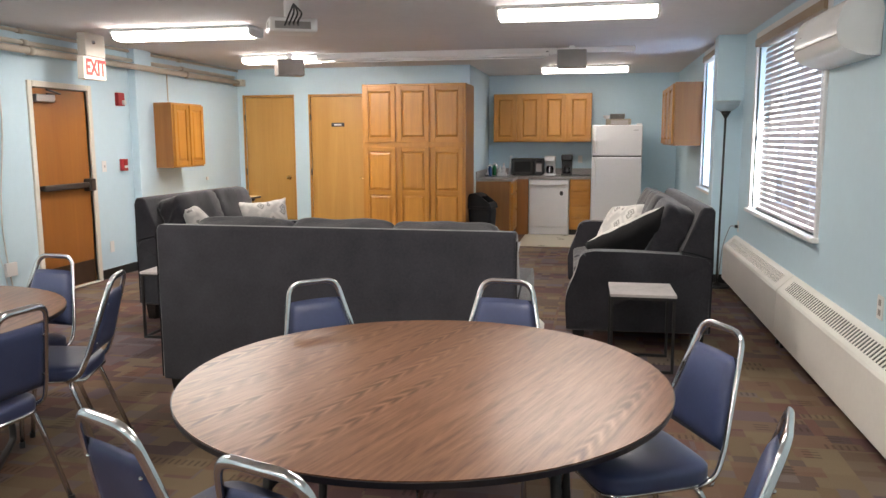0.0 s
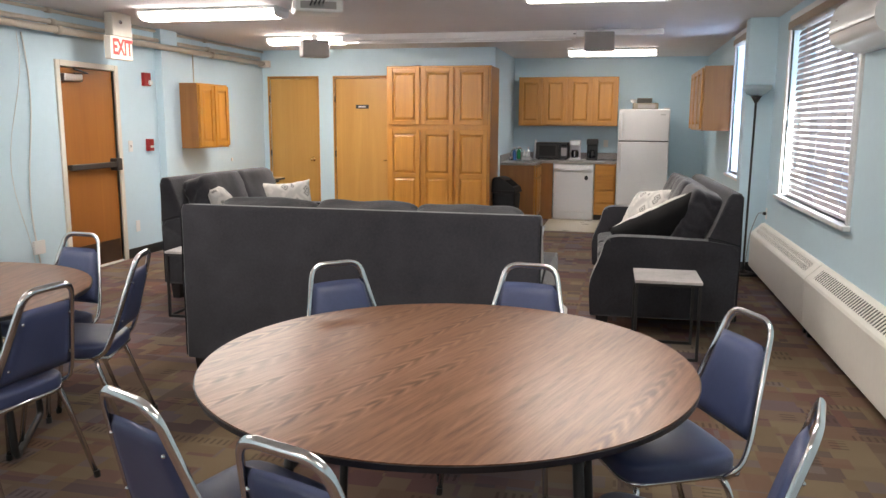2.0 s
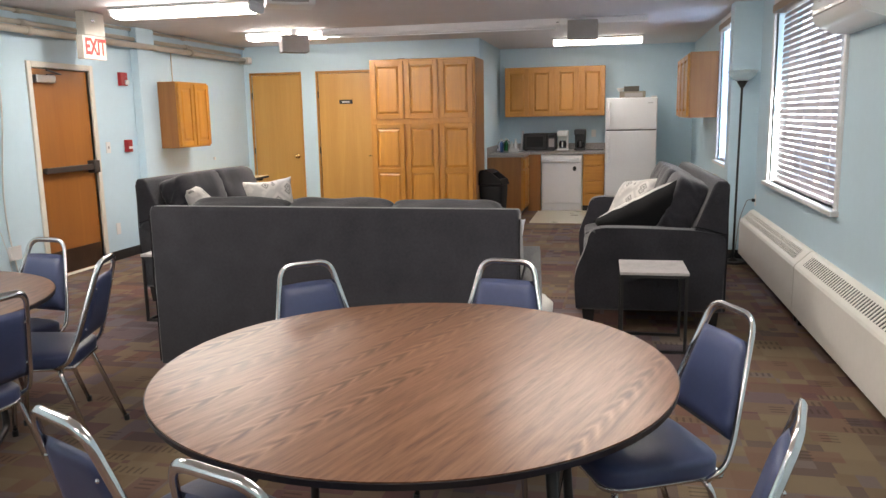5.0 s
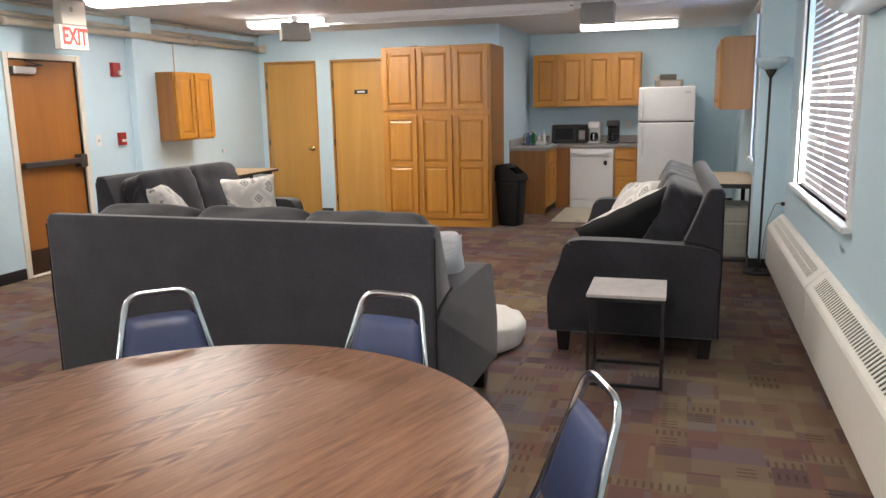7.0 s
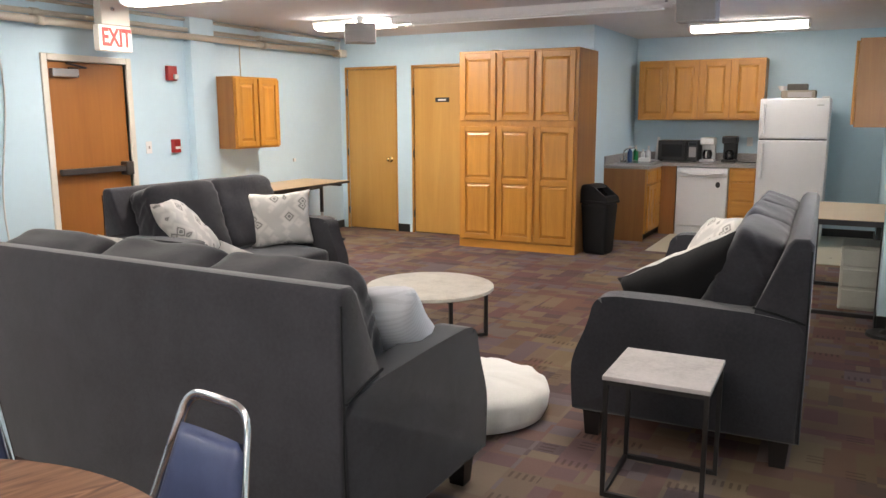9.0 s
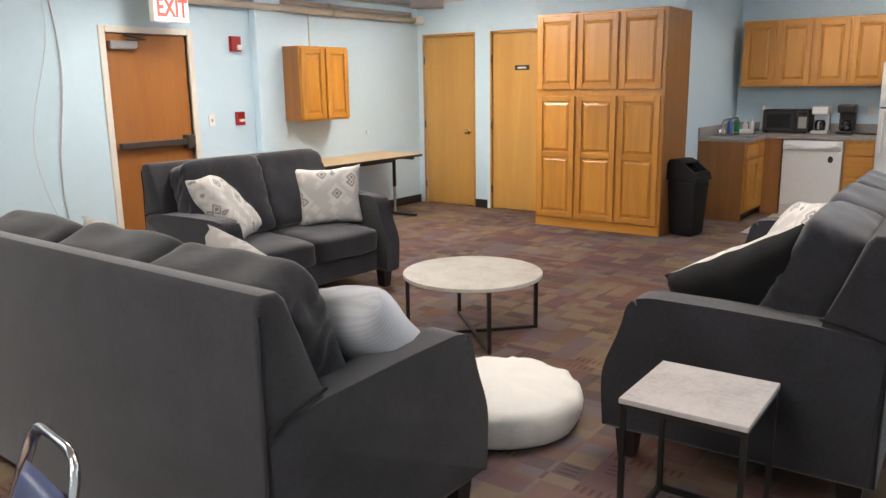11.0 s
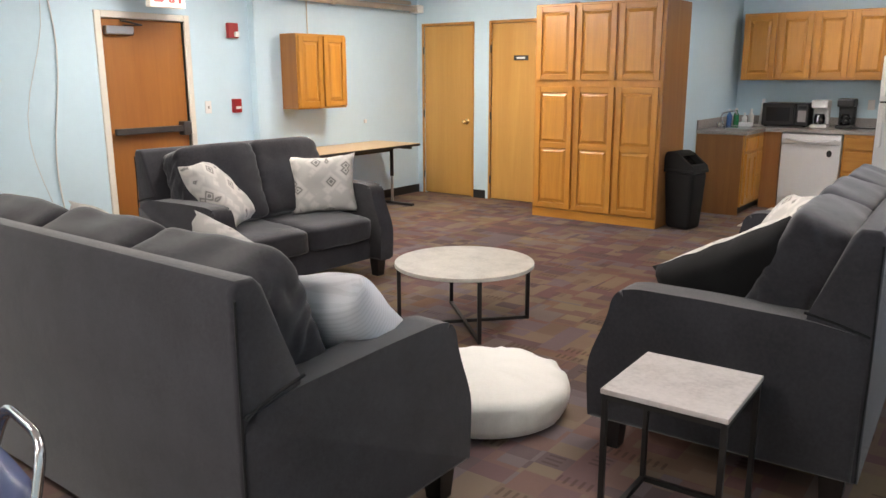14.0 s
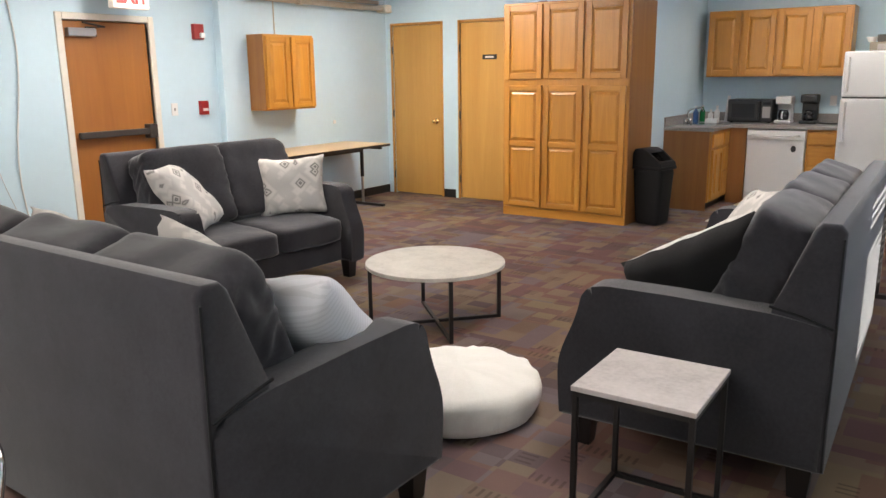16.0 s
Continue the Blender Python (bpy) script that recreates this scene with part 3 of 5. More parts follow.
# ---- windows ----
def window(name, wall_x, span, label, tilt, slat_step, short, slat_mat=None, near_gap=0.015, hw=0.025):
    y0, y1, z0, z1 = span
    w = thing(name, label, "window", kind="structure")
    fr = B()
    c = 0.055
    for p in ((y0 - c, y0, z0 - 0.0, z1 + c), (y1, y1 + c, z0 - 0.0, z1 + c), (y0, y1, z1, z1 + c)):
        box(fr, wall_x - 0.018, wall_x + 0.02, *p, bevel=0.004)
    part("window_frame", fr, M_WHITE, w, "white casing")
    part("window_sill", boxed(wall_x - 0.05, wall_x + 0.2, y0 - c - 0.02, y1 + c + 0.02, z0 - 0.035, z0, bevel=0.008, seg=2), M_WHITE, w, "white sill")
    sash = B()
    mid = (y0 + y1) / 2
    for a0, a1 in ((y0, y0 + 0.05), (y1 - 0.05, y1), (mid - 0.03, mid + 0.03)):
        box(sash, wall_x + 0.11, wall_x + 0.15, a0, a1, z0, z1, bevel=0.004)
    for b0, b1 in ((z0, z0 + 0.05), (z1 - 0.05, z1), ((z0 + z1) / 2 - 0.02, (z0 + z1) / 2 + 0.02)):
        box(sash, wall_x + 0.112, wall_x + 0.148, y0, y1, b0, b1, bevel=0.004)
    part("sash", sash, M_WHITE, w)
    pane = part("pane", boxed(wall_x + 0.128, wall_x + 0.132, y0 + 0.01, y1 - 0.01, z0 + 0.01, z1 - 0.01), M_GLASS, w, "clear pane")
    pane.visible_shadow = False
    # the blind
    b = thing("window_blind", "white slatted blind lowered and half closed", "blind")
    bx = wall_x + 0.045
    part("head_rail", boxed(bx - 0.085, bx + 0.03, y0 + 0.004, y1 - 0.004, z1 - 0.07, z1 - 0.004, bevel=0.006), M_RAIL, b, "brown wooden head rail")
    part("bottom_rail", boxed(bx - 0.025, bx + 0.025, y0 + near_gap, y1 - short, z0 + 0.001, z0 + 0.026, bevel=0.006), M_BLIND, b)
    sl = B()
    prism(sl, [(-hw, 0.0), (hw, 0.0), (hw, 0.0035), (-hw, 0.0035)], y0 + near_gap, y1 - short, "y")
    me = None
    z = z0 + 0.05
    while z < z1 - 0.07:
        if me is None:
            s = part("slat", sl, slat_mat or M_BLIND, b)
            me = s.data
        else:
            s = new("slat", me)
            s.parent = b
        s.matrix_basis = pose(bx, 0, z, 0, tilt + random.uniform(-2.0, 2.0), 0)
        z += slat_step
    for yy in (y0 + 0.28, mid, y1 - short - 0.2):
        for dx in (-0.028, 0.028):
            t = B()
            rod(t, (bx + dx, yy, z0 + 0.02), (bx + dx, yy, z1 - 0.05), 0.0018, seg=6)
            part("ladder_tape", t, M_BLIND, b)
    return b


blind = window("window_1", EAST, WIN1, "wide white-framed window behind a slatted blind", -75, 0.046, 0.10, near_gap=0.02, hw=0.0175)
wand = B()
rod(wand, (EAST - 0.01, WIN1[0] + 0.04, 1.15), (EAST - 0.015, WIN1[0] + 0.04, 2.2), 0.005)
box(wand, EAST - 0.03, EAST - 0.005, WIN1[0] - 0.045, WIN1[0] - 0.015, 1.15, 1.34, bevel=0.004)
part("tilt_wand", wand, M_WHITE, blind)
window("window_2", EAST2, WIN2, "tall white-framed window behind a pale blind", -82, 0.044, 0.015, M_SHEER)

# bright yard beyond the windows
structure("backdrop", boxed(9.0, 9.2, -8, 60, -0.5, 7.0), glowing("bright_overcast_distance", (0.93, 0.94, 1.0), 0.075), "bright white distance beyond the windows", "backdrop")
# unseen eave, added to keep the sun off the upper blind and cushions
structure("eave", boxed(EAST + 0.202, EAST + 0.82, SOUTH, KNORTH, TOP + 0.06, TOP + 0.16), M_FRAME, "unseen eave added outside to shade the upper windows", "eave")
structure("ground", boxed(EAST + 0.2, 60.0, -60, 120, -0.6, -0.5), plain("outdoor_concrete", (0.42, 0.42, 0.43), 0.9), "pale concrete outside", "ground")


# ---- ceiling fixtures ----
def ceiling_light(x0, x1, y, w=0.30, tube=None):
    l = thing("ceiling_light", "white fluorescent wraparound ceiling light, lit", "ceiling light", group="ceiling lights")
    part("housing", boxed(x0, x1, y - w / 2, y + w / 2, TOP - 0.03, TOP - 0.001, bevel=0.005), M_WHITE, l)
    d = B()
    prism(d, [(y - w / 2 + 0.012, TOP - 0.031), (y - w / 2 + 0.03, TOP - 0.075), (y - w / 2 + 0.08, TOP - 0.09), (y + w / 2 - 0.08, TOP - 0.09), (y + w / 2 - 0.03, TOP - 0.075), (y + w / 2 - 0.012, TOP - 0.031)], x0 + 0.025, x1 - 0.025, "x")
    part("diffuser", d, tube or M_TUBE, l, "glowing prismatic diffuser", False)
    for a, b in ((x0, x0 + 0.025), (x1 - 0.025, x1)):
        e = B()
        prism(e, [(y - w / 2 + 0.008, TOP - 0.03), (y - w / 2 + 0.026, TOP - 0.079), (y - w / 2 + 0.08, TOP - 0.094), (y + w / 2 - 0.08, TOP - 0.094), (y + w / 2 - 0.026, TOP - 0.079), (y + w / 2 - 0.008, TOP - 0.03)], a, b, "x")
        part("end_cap", e, M_WHITE, l)


ceiling_light(-4.36, -3.00, 6.58)
ceiling_light(-4.20, -3.02, 8.88)
ceiling_light(-0.80, 0.41, 6.10, tube=M_TUBE_MID)
ceiling_light(-0.80, 0.40, 11.05, tube=M_TUBE_OLD)
# unseen rows, added as fill light for the near half of the room
for row in (2.3, -1.7):
    ceiling_light(-4.28, -3.03, row, tube=M_TUBE_FILL_LEFT)
    ceiling_light(-0.80, 0.42, row, tube=M_TUBE_FILL_RIGHT)

# ---- kitchen and storage cabinets ----
def panel_door(name, parent, w, h, m, fields=1, mat=None):
    """A raised-panel door in its own xz plane, front towards -y, corner at the origin."""
    rail, t = 0.055, 0.026
    ob = part(name, boxed(0.002, w - 0.002, 0.0185, t, 0.002, h - 0.002), M_OAK, parent)
    ob.matrix_basis = m
    for x in (0, w - rail):
        part("stile", boxed(x, x + rail, 0, 0.0185, 0, h, bevel=0.003), M_OAK, ob)
    cuts = [0, h] if fields == 1 else [0, h * 0.525, h]
    for n, z in enumerate(cuts):
        lo = 0 if n == 0 else h - rail if n == len(cuts) - 1 else z - rail / 2
        part("rail", boxed(rail, w - rail, 0.001, 0.0185, lo, lo + rail, bevel=0.003), M_OAK_H, ob)
    for n in range(fields):
        z0 = cuts[n] + (rail if n == 0 else rail / 2)
        z1 = cuts[n + 1] - (rail if n == fields - 1 else rail / 2)
        p = B()
        q = [(rail + 0.010, z0 + 0.010), (w - rail - 0.010, z0 + 0.010), (w - rail - 0.010, z1 - 0.010), (rail + 0.010, z1 - 0.010)]
        i = 0.026
        inner = [(q[0][0] + i, q[0][1] + i), (q[1][0] - i, q[1][1] + i), (q[2][0] - i, q[2][1] - i), (q[3][0] + i, q[3][1] - i)]
        a = [p.verts.new((x, 0.0182, z)) for x, z in q]
        b = [p.verts.new((x, 0.004, z)) for x, z in inner]
        p.faces.new(b), p.faces.new(a[::-1])
        for k in range(4):
            p.faces.new((a[k], a[(k + 1) % 4], b[(k + 1) % 4], b[k]))
        part("raised_panel", p, M_OAK, ob)
    return ob


def tall_cabinet():
    x0, x1, y0, y1, top = -3.04, -1.67, 9.85, NORTH - 0.003, 2.165
    c = thing("storage_cabinet", "tall honey oak storage cabinet with nine raised panels", "cabinet", pose(x0, y0, 0))
    w, d = x1 - x0, y1 - y0
    body = B()
    box(body, 0, w, 0, d, 0.09, top, bevel=0.003)
    part("body", body, M_OAK, c)
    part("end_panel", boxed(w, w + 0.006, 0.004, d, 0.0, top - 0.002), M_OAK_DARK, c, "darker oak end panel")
    part("toe_board", boxed(0.005, w, -0.004, d - 0.1, 0.0, 0.088), M_OAK_H, c)
    dw = (w - 0.06) / 3
    for k in range(3):
        a = 0.02 + k * (dw + 0.01)
        panel_door("cabinet_door", c, dw - 0.018, 1.25, pose(a + 0.009, -0.027, 0.105), 2)
        panel_door("cabinet_door", c, dw - 0.018, 0.72, pose(a + 0.009, -0.027, 1.42), 1)
    scrap = thing("dark_clip", "small dark clip lying on the storage cabinet", "clip", pose(x0 + 0.36, y0 + 0.05, top))
    part("clip", boxed(0, 0.09, 0, 0.03, 0.0, 0.012, bevel=0.003), M_BLACK, scrap)


def wall_cabinet(name, m, w, h, depth, doors, label, side=None):
    c = thing(name, label, "cabinet", m)
    part("body", boxed(0, w, 0, depth, 0, h, bevel=0.003), M_OAK, c)
    if side:
        x = -0.005 if side == "low" else w
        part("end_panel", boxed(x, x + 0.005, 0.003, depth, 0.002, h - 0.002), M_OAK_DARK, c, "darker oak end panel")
    dw = w / doors
    for k in range(doors):
        panel_door("cabinet_door", c, dw - 0.03, h - 0.04, pose(k * dw + 0.015, -0.027, 0.02), 1)
    return c


tall_cabinet()
wall_cabinet("wall_cabinet", pose(-1.60, 12.105, 1.405), 1.50, 0.735, KNORTH - 12.108, 4, "row of four honey oak wall cabinets over the counter")
wall_cabinet("wall_cabinet", pose(0.865, 10.96, 1.372, 0, 0, -90), 1.46, 0.735, EAST2 - 0.868, 3, "honey oak wall cabinet beside the tall window", "high")
wall_cabinet("wall_cabinet", pose(-4.795, 8.17, 1.14, 0, 0, 90), 0.70, 0.745, -4.795 - WEST - 0.003, 2, "small honey oak wall cabinet with two doors", "low")


def kitchen():
    left = KWEST - 0.06
    # base run along the far wall and the return with the sink
    face, leg_face, leg_end, top = 11.78, -1.27, 11.06, 0.85
    b = thing("base_cabinet", "honey oak base cabinet under the sink with plain end panel", "cabinet", pose(left + 0.002, leg_end, 0))
    w, d = leg_face - left - 0.002, KNORTH - leg_end - 0.002
    part("body", boxed(0, w, 0, d, 0.09, top), M_OAK, b)
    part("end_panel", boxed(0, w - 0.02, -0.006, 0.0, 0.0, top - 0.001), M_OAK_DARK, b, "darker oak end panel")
    part("toe_board", boxed(0, w - 0.06, 0.01, d, 0.0, 0.088), M_BASE, b)
    for a0, a1 in ((0.03, 0.43), (0.46, 0.66)):
        dr = part("drawer_front", boxed(w, w + 0.022, a0, a1, top - 0.17, top - 0.03, bevel=0.009, seg=2), M_OAK_H, b)
        if a1 - a0 > 0.3:
            half = (a1 - a0) / 2
            for k in range(2):
                panel_door("cabinet_door", b, half - 0.006, 0.535, pose(w + 0.027, a0 + k * half, 0.12, 0, 0, 90), 1)
        else:
            for z0, z1 in ((0.12, 0.385), (0.405, 0.655)):
                part("drawer_front", boxed(w, w + 0.022, a0, a1, z0, z1, bevel=0.009, seg=2), M_OAK_H, b)
    dr = thing("drawer_unit", "honey oak base cabinet with four drawers", "cabinet", pose(-0.46, face, 0))
    part("body", boxed(0, 0.31, 0, KNORTH - face - 0.002, 0.09, top), M_OAK, dr)
    part("toe_board", boxed(0, 0.31, 0.05, 0.4, 0, 0.088), M_BASE, dr)
    for z0, z1 in ((0.69, 0.82), (0.465, 0.67), (0.275, 0.445), (0.11, 0.255)):
        part("drawer_front", boxed(0.02, 0.29, -0.022, 0.0, z0, z1, bevel=0.009, seg=2), M_OAK_H, dr)
    # filler beside the dishwasher
    fl = thing("filler_post", "narrow oak filler beside the dishwasher", "cabinet", pose(leg_face, face, 0))
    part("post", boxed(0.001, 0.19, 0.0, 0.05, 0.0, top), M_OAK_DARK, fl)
    # dishwasher
    dw = thing("dishwasher", "white built-in dishwasher with a small black sticker", "dishwasher", pose(-1.07, face, 0))
    part("body", boxed(0.002, 0.598, 0.0, 0.55, 0.10, top - 0.012), M_WHITE, dw)
    part("front_door", boxed(0.004, 0.596, -0.028, 0.0, 0.13, 0.732, bevel=0.008, seg=2), M_FRIDGE, dw)
    pn = B()
    prism(pn, [(-0.034, 0.737), (-0.04, 0.777), (-0.03, 0.832), (0.0, 0.835), (0.0, 0.737)], 0.004, 0.596, "x", bevel=0.004)
    panel = part("control_panel", pn, M_FRIDGE, dw)
    hd = B()
    sweep(hd, [(0.05 + 0.5 * k / 12, -0.042 - 0.012 * math.sin(math.pi * k / 12), 0.782 - 0.02 * math.sin(math.pi * k / 12)) for k in range(13)], 0.012, 0.009)
    part("door_handle", hd, M_FRIDGE, panel, "", True)
    part("kick_panel", boxed(0.004, 0.596, -0.012, 0.0, 0.012, 0.118, bevel=0.003), M_FRIDGE, dw)
    st = B()
    bmesh.ops.create_circle(st, cap_ends=True, segments=20, radius=0.03, matrix=Matrix.Translation((0.49, -0.0292, 0.64)) @ Matrix.Rotation(radians(90), 4, "X") @ Matrix.Diagonal((0.9, 1.2, 1, 1)))
    part("sticker", st, M_BLACK, dw, "black and white round sticker")
    # countertop in an L with backsplash
    ct = thing("countertop", "grey speckled laminate countertop with a low backsplash", "countertop")
    t = B()
    prism(t, [(left + 0.002, leg_end - 0.02), (leg_face + 0.025, leg_end - 0.02), (leg_face + 0.025, face - 0.025), (-0.145, face - 0.025), (-0.145, KNORTH - 0.002), (left + 0.002, KNORTH - 0.002)], top + 0.001, top + 0.04, "z", bevel=0.008)
    part("worktop", t, M_COUNTER, ct)
    part("backsplash", boxed(left + 0.022, -0.145, KNORTH - 0.022, KNORTH - 0.002, top + 0.041, top + 0.14, bevel=0.003), M_COUNTER, ct)
    part("backsplash", boxed(left + 0.002, left + 0.02, leg_end - 0.02, KNORTH - 0.003, top + 0.041, top + 0.14, bevel=0.003), M_COUNTER, ct)
    zt = top + 0.0405
    # sink and tap
    sk = thing("sink", "stainless steel kitchen sink set in the countertop", "sink", pose(-1.53, 11.62, zt))
    rim = B()
    ring = [Vector((sx * 0.19, sy * 0.24, 0.003)) for sx, sy in ((-1, -1), (1, -1), (1, 1), (-1, 1))]
    sweep(rim, arc(ring + ring[:1], 0.05)[:-1] + [ring[0]], 0.006, 0.012)
    part("rim", rim, M_STEEL, sk, "", True)
    part("basin", boxed(-0.18, 0.18, -0.23, 0.23, 0.0005, 0.004, bevel=0.001), plain("sink_steel", (0.4, 0.4, 0.41), 0.25, 1.0), sk)
    tap = B()
    sweep(tap, arc([(-0.17, 0, 0.0), (-0.17, 0, 0.16), (-0.02, 0, 0.19), (0.0, 0, 0.14)], 0.05), 0.011)
    rod(tap, (-0.17, 0.09, 0.0), (-0.17, 0.09, 0.06), 0.018)
    rod(tap, (-0.17, -0.09, 0.0), (-0.17, -0.09, 0.06), 0.018)
    part("tap", tap, M_CHROME, sk, "chrome tap", True)
    # bottles by the sink
    def bottle(x, y, h, r, mat, label):
        o = thing("bottle", label, "bottle", pose(x, y, zt))
        q = B()
        rod(q, (0, 0, 0.0), (0, 0, h * 0.65), r, seg=16)
        rod(q, (0, 0, h * 0.65), (0, 0, h * 0.78), r, r * 0.4, seg=16)
        rod(q, (0, 0, h * 0.78), (0, 0, h * 0.9), r * 0.4, seg=12)
        part("bottle_body", q, mat, o, "", False)
        q = B()
        rod(q, (0, 0, h * 0.9), (0, 0, h), r * 0.5, seg=12)
        part("cap", q, M_WHITE, o)
    bottle(-1.68, 11.86, 0.19, 0.03, M_BLUEB, "small blue soap bottle beside the sink")
    bottle(-1.62, 11.92, 0.20, 0.03, M_GREEN, "green dish soap bottle beside the sink")
    bottle(-1.54, 11.97, 0.15, 0.028, M_WHITE, "small white bottle beside the sink")
    bottle(-1.49, 12.05, 0.19, 0.03, M_WHITE, "white pump bottle beside the sink")
    ph = thing("paper_towel_holder", "white upright holder with paper roll core beside the sink", "towel holder", pose(-1.42, 12.14, zt))
    q = B()
    rod(q, (0, 0, 0), (0, 0, 0.012), 0.055, seg=20)
    part("base", q, M_WHITE, ph)
    q = B()
    rod(q, (0.01, 0, 0.012), (0.035, 0, 0.30), 0.018, seg=14)
    part("roll", q, M_WHITE, ph, "", True)
    tr = thing("dish_tray", "small white tray beside the sink", "tray", pose(-1.47, 11.85, zt))
    part("tray", boxed(-0.09, 0.05, -0.04, 0.04, 0.0, 0.05, bevel=0.01, seg=2), M_WHITE, tr)
    # microwave and coffee makers
    mw = thing("microwave", "black microwave oven on the counter", "microwave", pose(-1.37, 12.03, zt))
    part("case", boxed(0, 0.49, 0.012, 0.36, 0.012, 0.262, bevel=0.006), M_BLACK, mw)
    part("oven_door", boxed(0.004, 0.365, -0.008, 0.011, 0.016, 0.258, bevel=0.006), M_BLACK, mw)
    part("door_window", boxed(0.05, 0.30, -0.0105, -0.007, 0.06, 0.215), M_DARKGLASS, mw, "dark glass window")
    part("control_panel", boxed(0.37, 0.486, -0.006, 0.011, 0.016, 0.258, bevel=0.004), M_BLACK, mw)
    part("display", boxed(0.385, 0.47, -0.008, -0.0055, 0.205, 0.235), M_DARKGLASS, mw)
    part("keypad", boxed(0.385, 0.47, -0.0075, -0.0055, 0.06, 0.185), M_GREY, mw)
    part("door_handle", boxed(0.335, 0.352, -0.04, -0.008, 0.03, 0.245, bevel=0.006, seg=2), M_BLACK, mw)
    for x in (0.04, 0.45):
        for y in (0.05, 0.31):
            part("foot", boxed(x - 0.015, x + 0.015, y - 0.015, y + 0.015, 0, 0.012), M_BLACK, mw)
    def coffee(x, y, mat, label, tall):
        o = thing("coffee_maker", label, "coffee maker", pose(x, y, zt))
        part("base", boxed(-0.085, 0.085, -0.10, 0.12, 0.0, 0.035, bevel=0.01, seg=2), mat, o)
        part("column", boxed(-0.08, 0.08, 0.03, 0.12, 0.035, tall - 0.07, bevel=0.01), mat, o)
        part("filter_head", boxed(-0.085, 0.085, -0.10, 0.12, tall - 0.09, tall, bevel=0.016, seg=2), mat, o)
        q = B()
        rod(q, (0, -0.035, 0.037), (0, -0.035, 0.10), 0.052, 0.06, seg=20)
        rod(q, (0, -0.035, 0.10), (0, -0.035, 0.15), 0.06, 0.045, seg=20)
        part("carafe", q, M_DARKGLASS, o, "glass carafe", True)
        q = B()
        sweep(q, arc([(0, -0.095, 0.13), (0, -0.135, 0.12), (0, -0.13, 0.06), (0, -0.1, 0.055)], 0.02), 0.008)
        part("handle", q, mat, o, "", True)
    coffee(-0.78, 12.17, M_WHITE, "white drip coffee maker on the counter", 0.30)
    coffee(-0.52, 12.16, M_BLACK, "black drip coffee maker on the counter", 0.32)
    cord = thing("black_cord", "black power cord lying on the counter", "cord")
    q = B()
    sweep(q, arc([(-0.42, 12.2, zt + 0.006), (-0.3, 12.1, zt + 0.006), (-0.24, 12.16, zt + 0.006), (-0.17, 12.12, zt + 0.006)], 0.05), 0.006)
    part("cord", q, M_BLACK, cord, "", True)
    so = thing("wall_socket", "white wall socket over the counter", "socket", kind="structure")
    part("plate", boxed(-0.36, -0.29, KNORTH - 0.008, KNORTH - 0.001, 1.08, 1.19, bevel=0.003), M_WHITE, so)
    # refrigerator
    f = thing("refrigerator", "white two-door refrigerator with boxes on top", "refrigerator", pose(-0.14, 11.52, 0))
    part("cabinet_shell", boxed(0.0, 0.71, 0.055, 0.72, 0.03, 1.652, bevel=0.012, seg=2), M_FRIDGE, f)
    part("freezer_door", boxed(0.0, 0.71, -0.012, 0.05, 1.205, 1.65, bevel=0.016, seg=3), M_FRIDGE, f)
    part("lower_door", boxed(0.0, 0.71, -0.012, 0.05, 0.09, 1.19, bevel=0.016, seg=3), M_FRIDGE, f)
    part("door_gap", boxed(0.01, 0.70, 0.012, 0.054, 1.19, 1.205), M_BLACK, f)
    part("kick_grille", boxed(0.02, 0.69, 0.02, 0.054, 0.0, 0.085), M_GREY, f)
    for z0, z1 in ((1.25, 1.60), (0.75, 1.16)):
        part("door_handle", boxed(0.03, 0.062, -0.055, -0.012, z0, z1, bevel=0.012, seg=2), M_WHITE, f)
    part("hinge_cap", boxed(0.62, 0.70, 0.0, 0.10, 1.652, 1.67, bevel=0.006), M_WHITE, f)
    part("badge", boxed(0.58, 0.65, -0.0135, -0.0115, 1.565, 1.582), M_STEEL, f)
    o = thing("storage_box", "taupe plastic box on the refrigerator", "box", pose(0.05, 11.72, 1.64))
    part("box_body", boxed(0.0, 0.36, 0.0, 0.28, 0.001, 0.09, bevel=0.008), M_TAUPE, o)
    part("box_front", boxed(0.07, 0.32, -0.004, 0.0, 0.012, 0.07), M_GREY, o)
    o = thing("storage_box", "dark box stacked on a taupe box", "box", pose(0.11, 11.74, 1.731))
    part("box_body", boxed(0.0, 0.21, 0.0, 0.22, 0.001, 0.07, bevel=0.006), plain("dark_taupe_plastic", (0.06, 0.055, 0.045), 0.5), o)
    o = thing("white_bowl", "small white bowl stacked on a taupe box", "bowl", pose(0.04, 11.80, 1.731))
    q = B()
    rod(q, (0.02, 0, 0.0), (0.02, 0, 0.05), 0.03, 0.055, seg=18)
    part("bowl", q, M_WHITE, o)


standing = set(scene.objects)
kitchen()
for fitted in set(scene.objects) - standing:
    if fitted.parent is None:
        fitted.matrix_basis = Matrix.Translation((0.06, 0, 0.012 if fitted.name.startswith(("storage_box", "white_bowl")) else 0)) @ fitted.matrix_basis


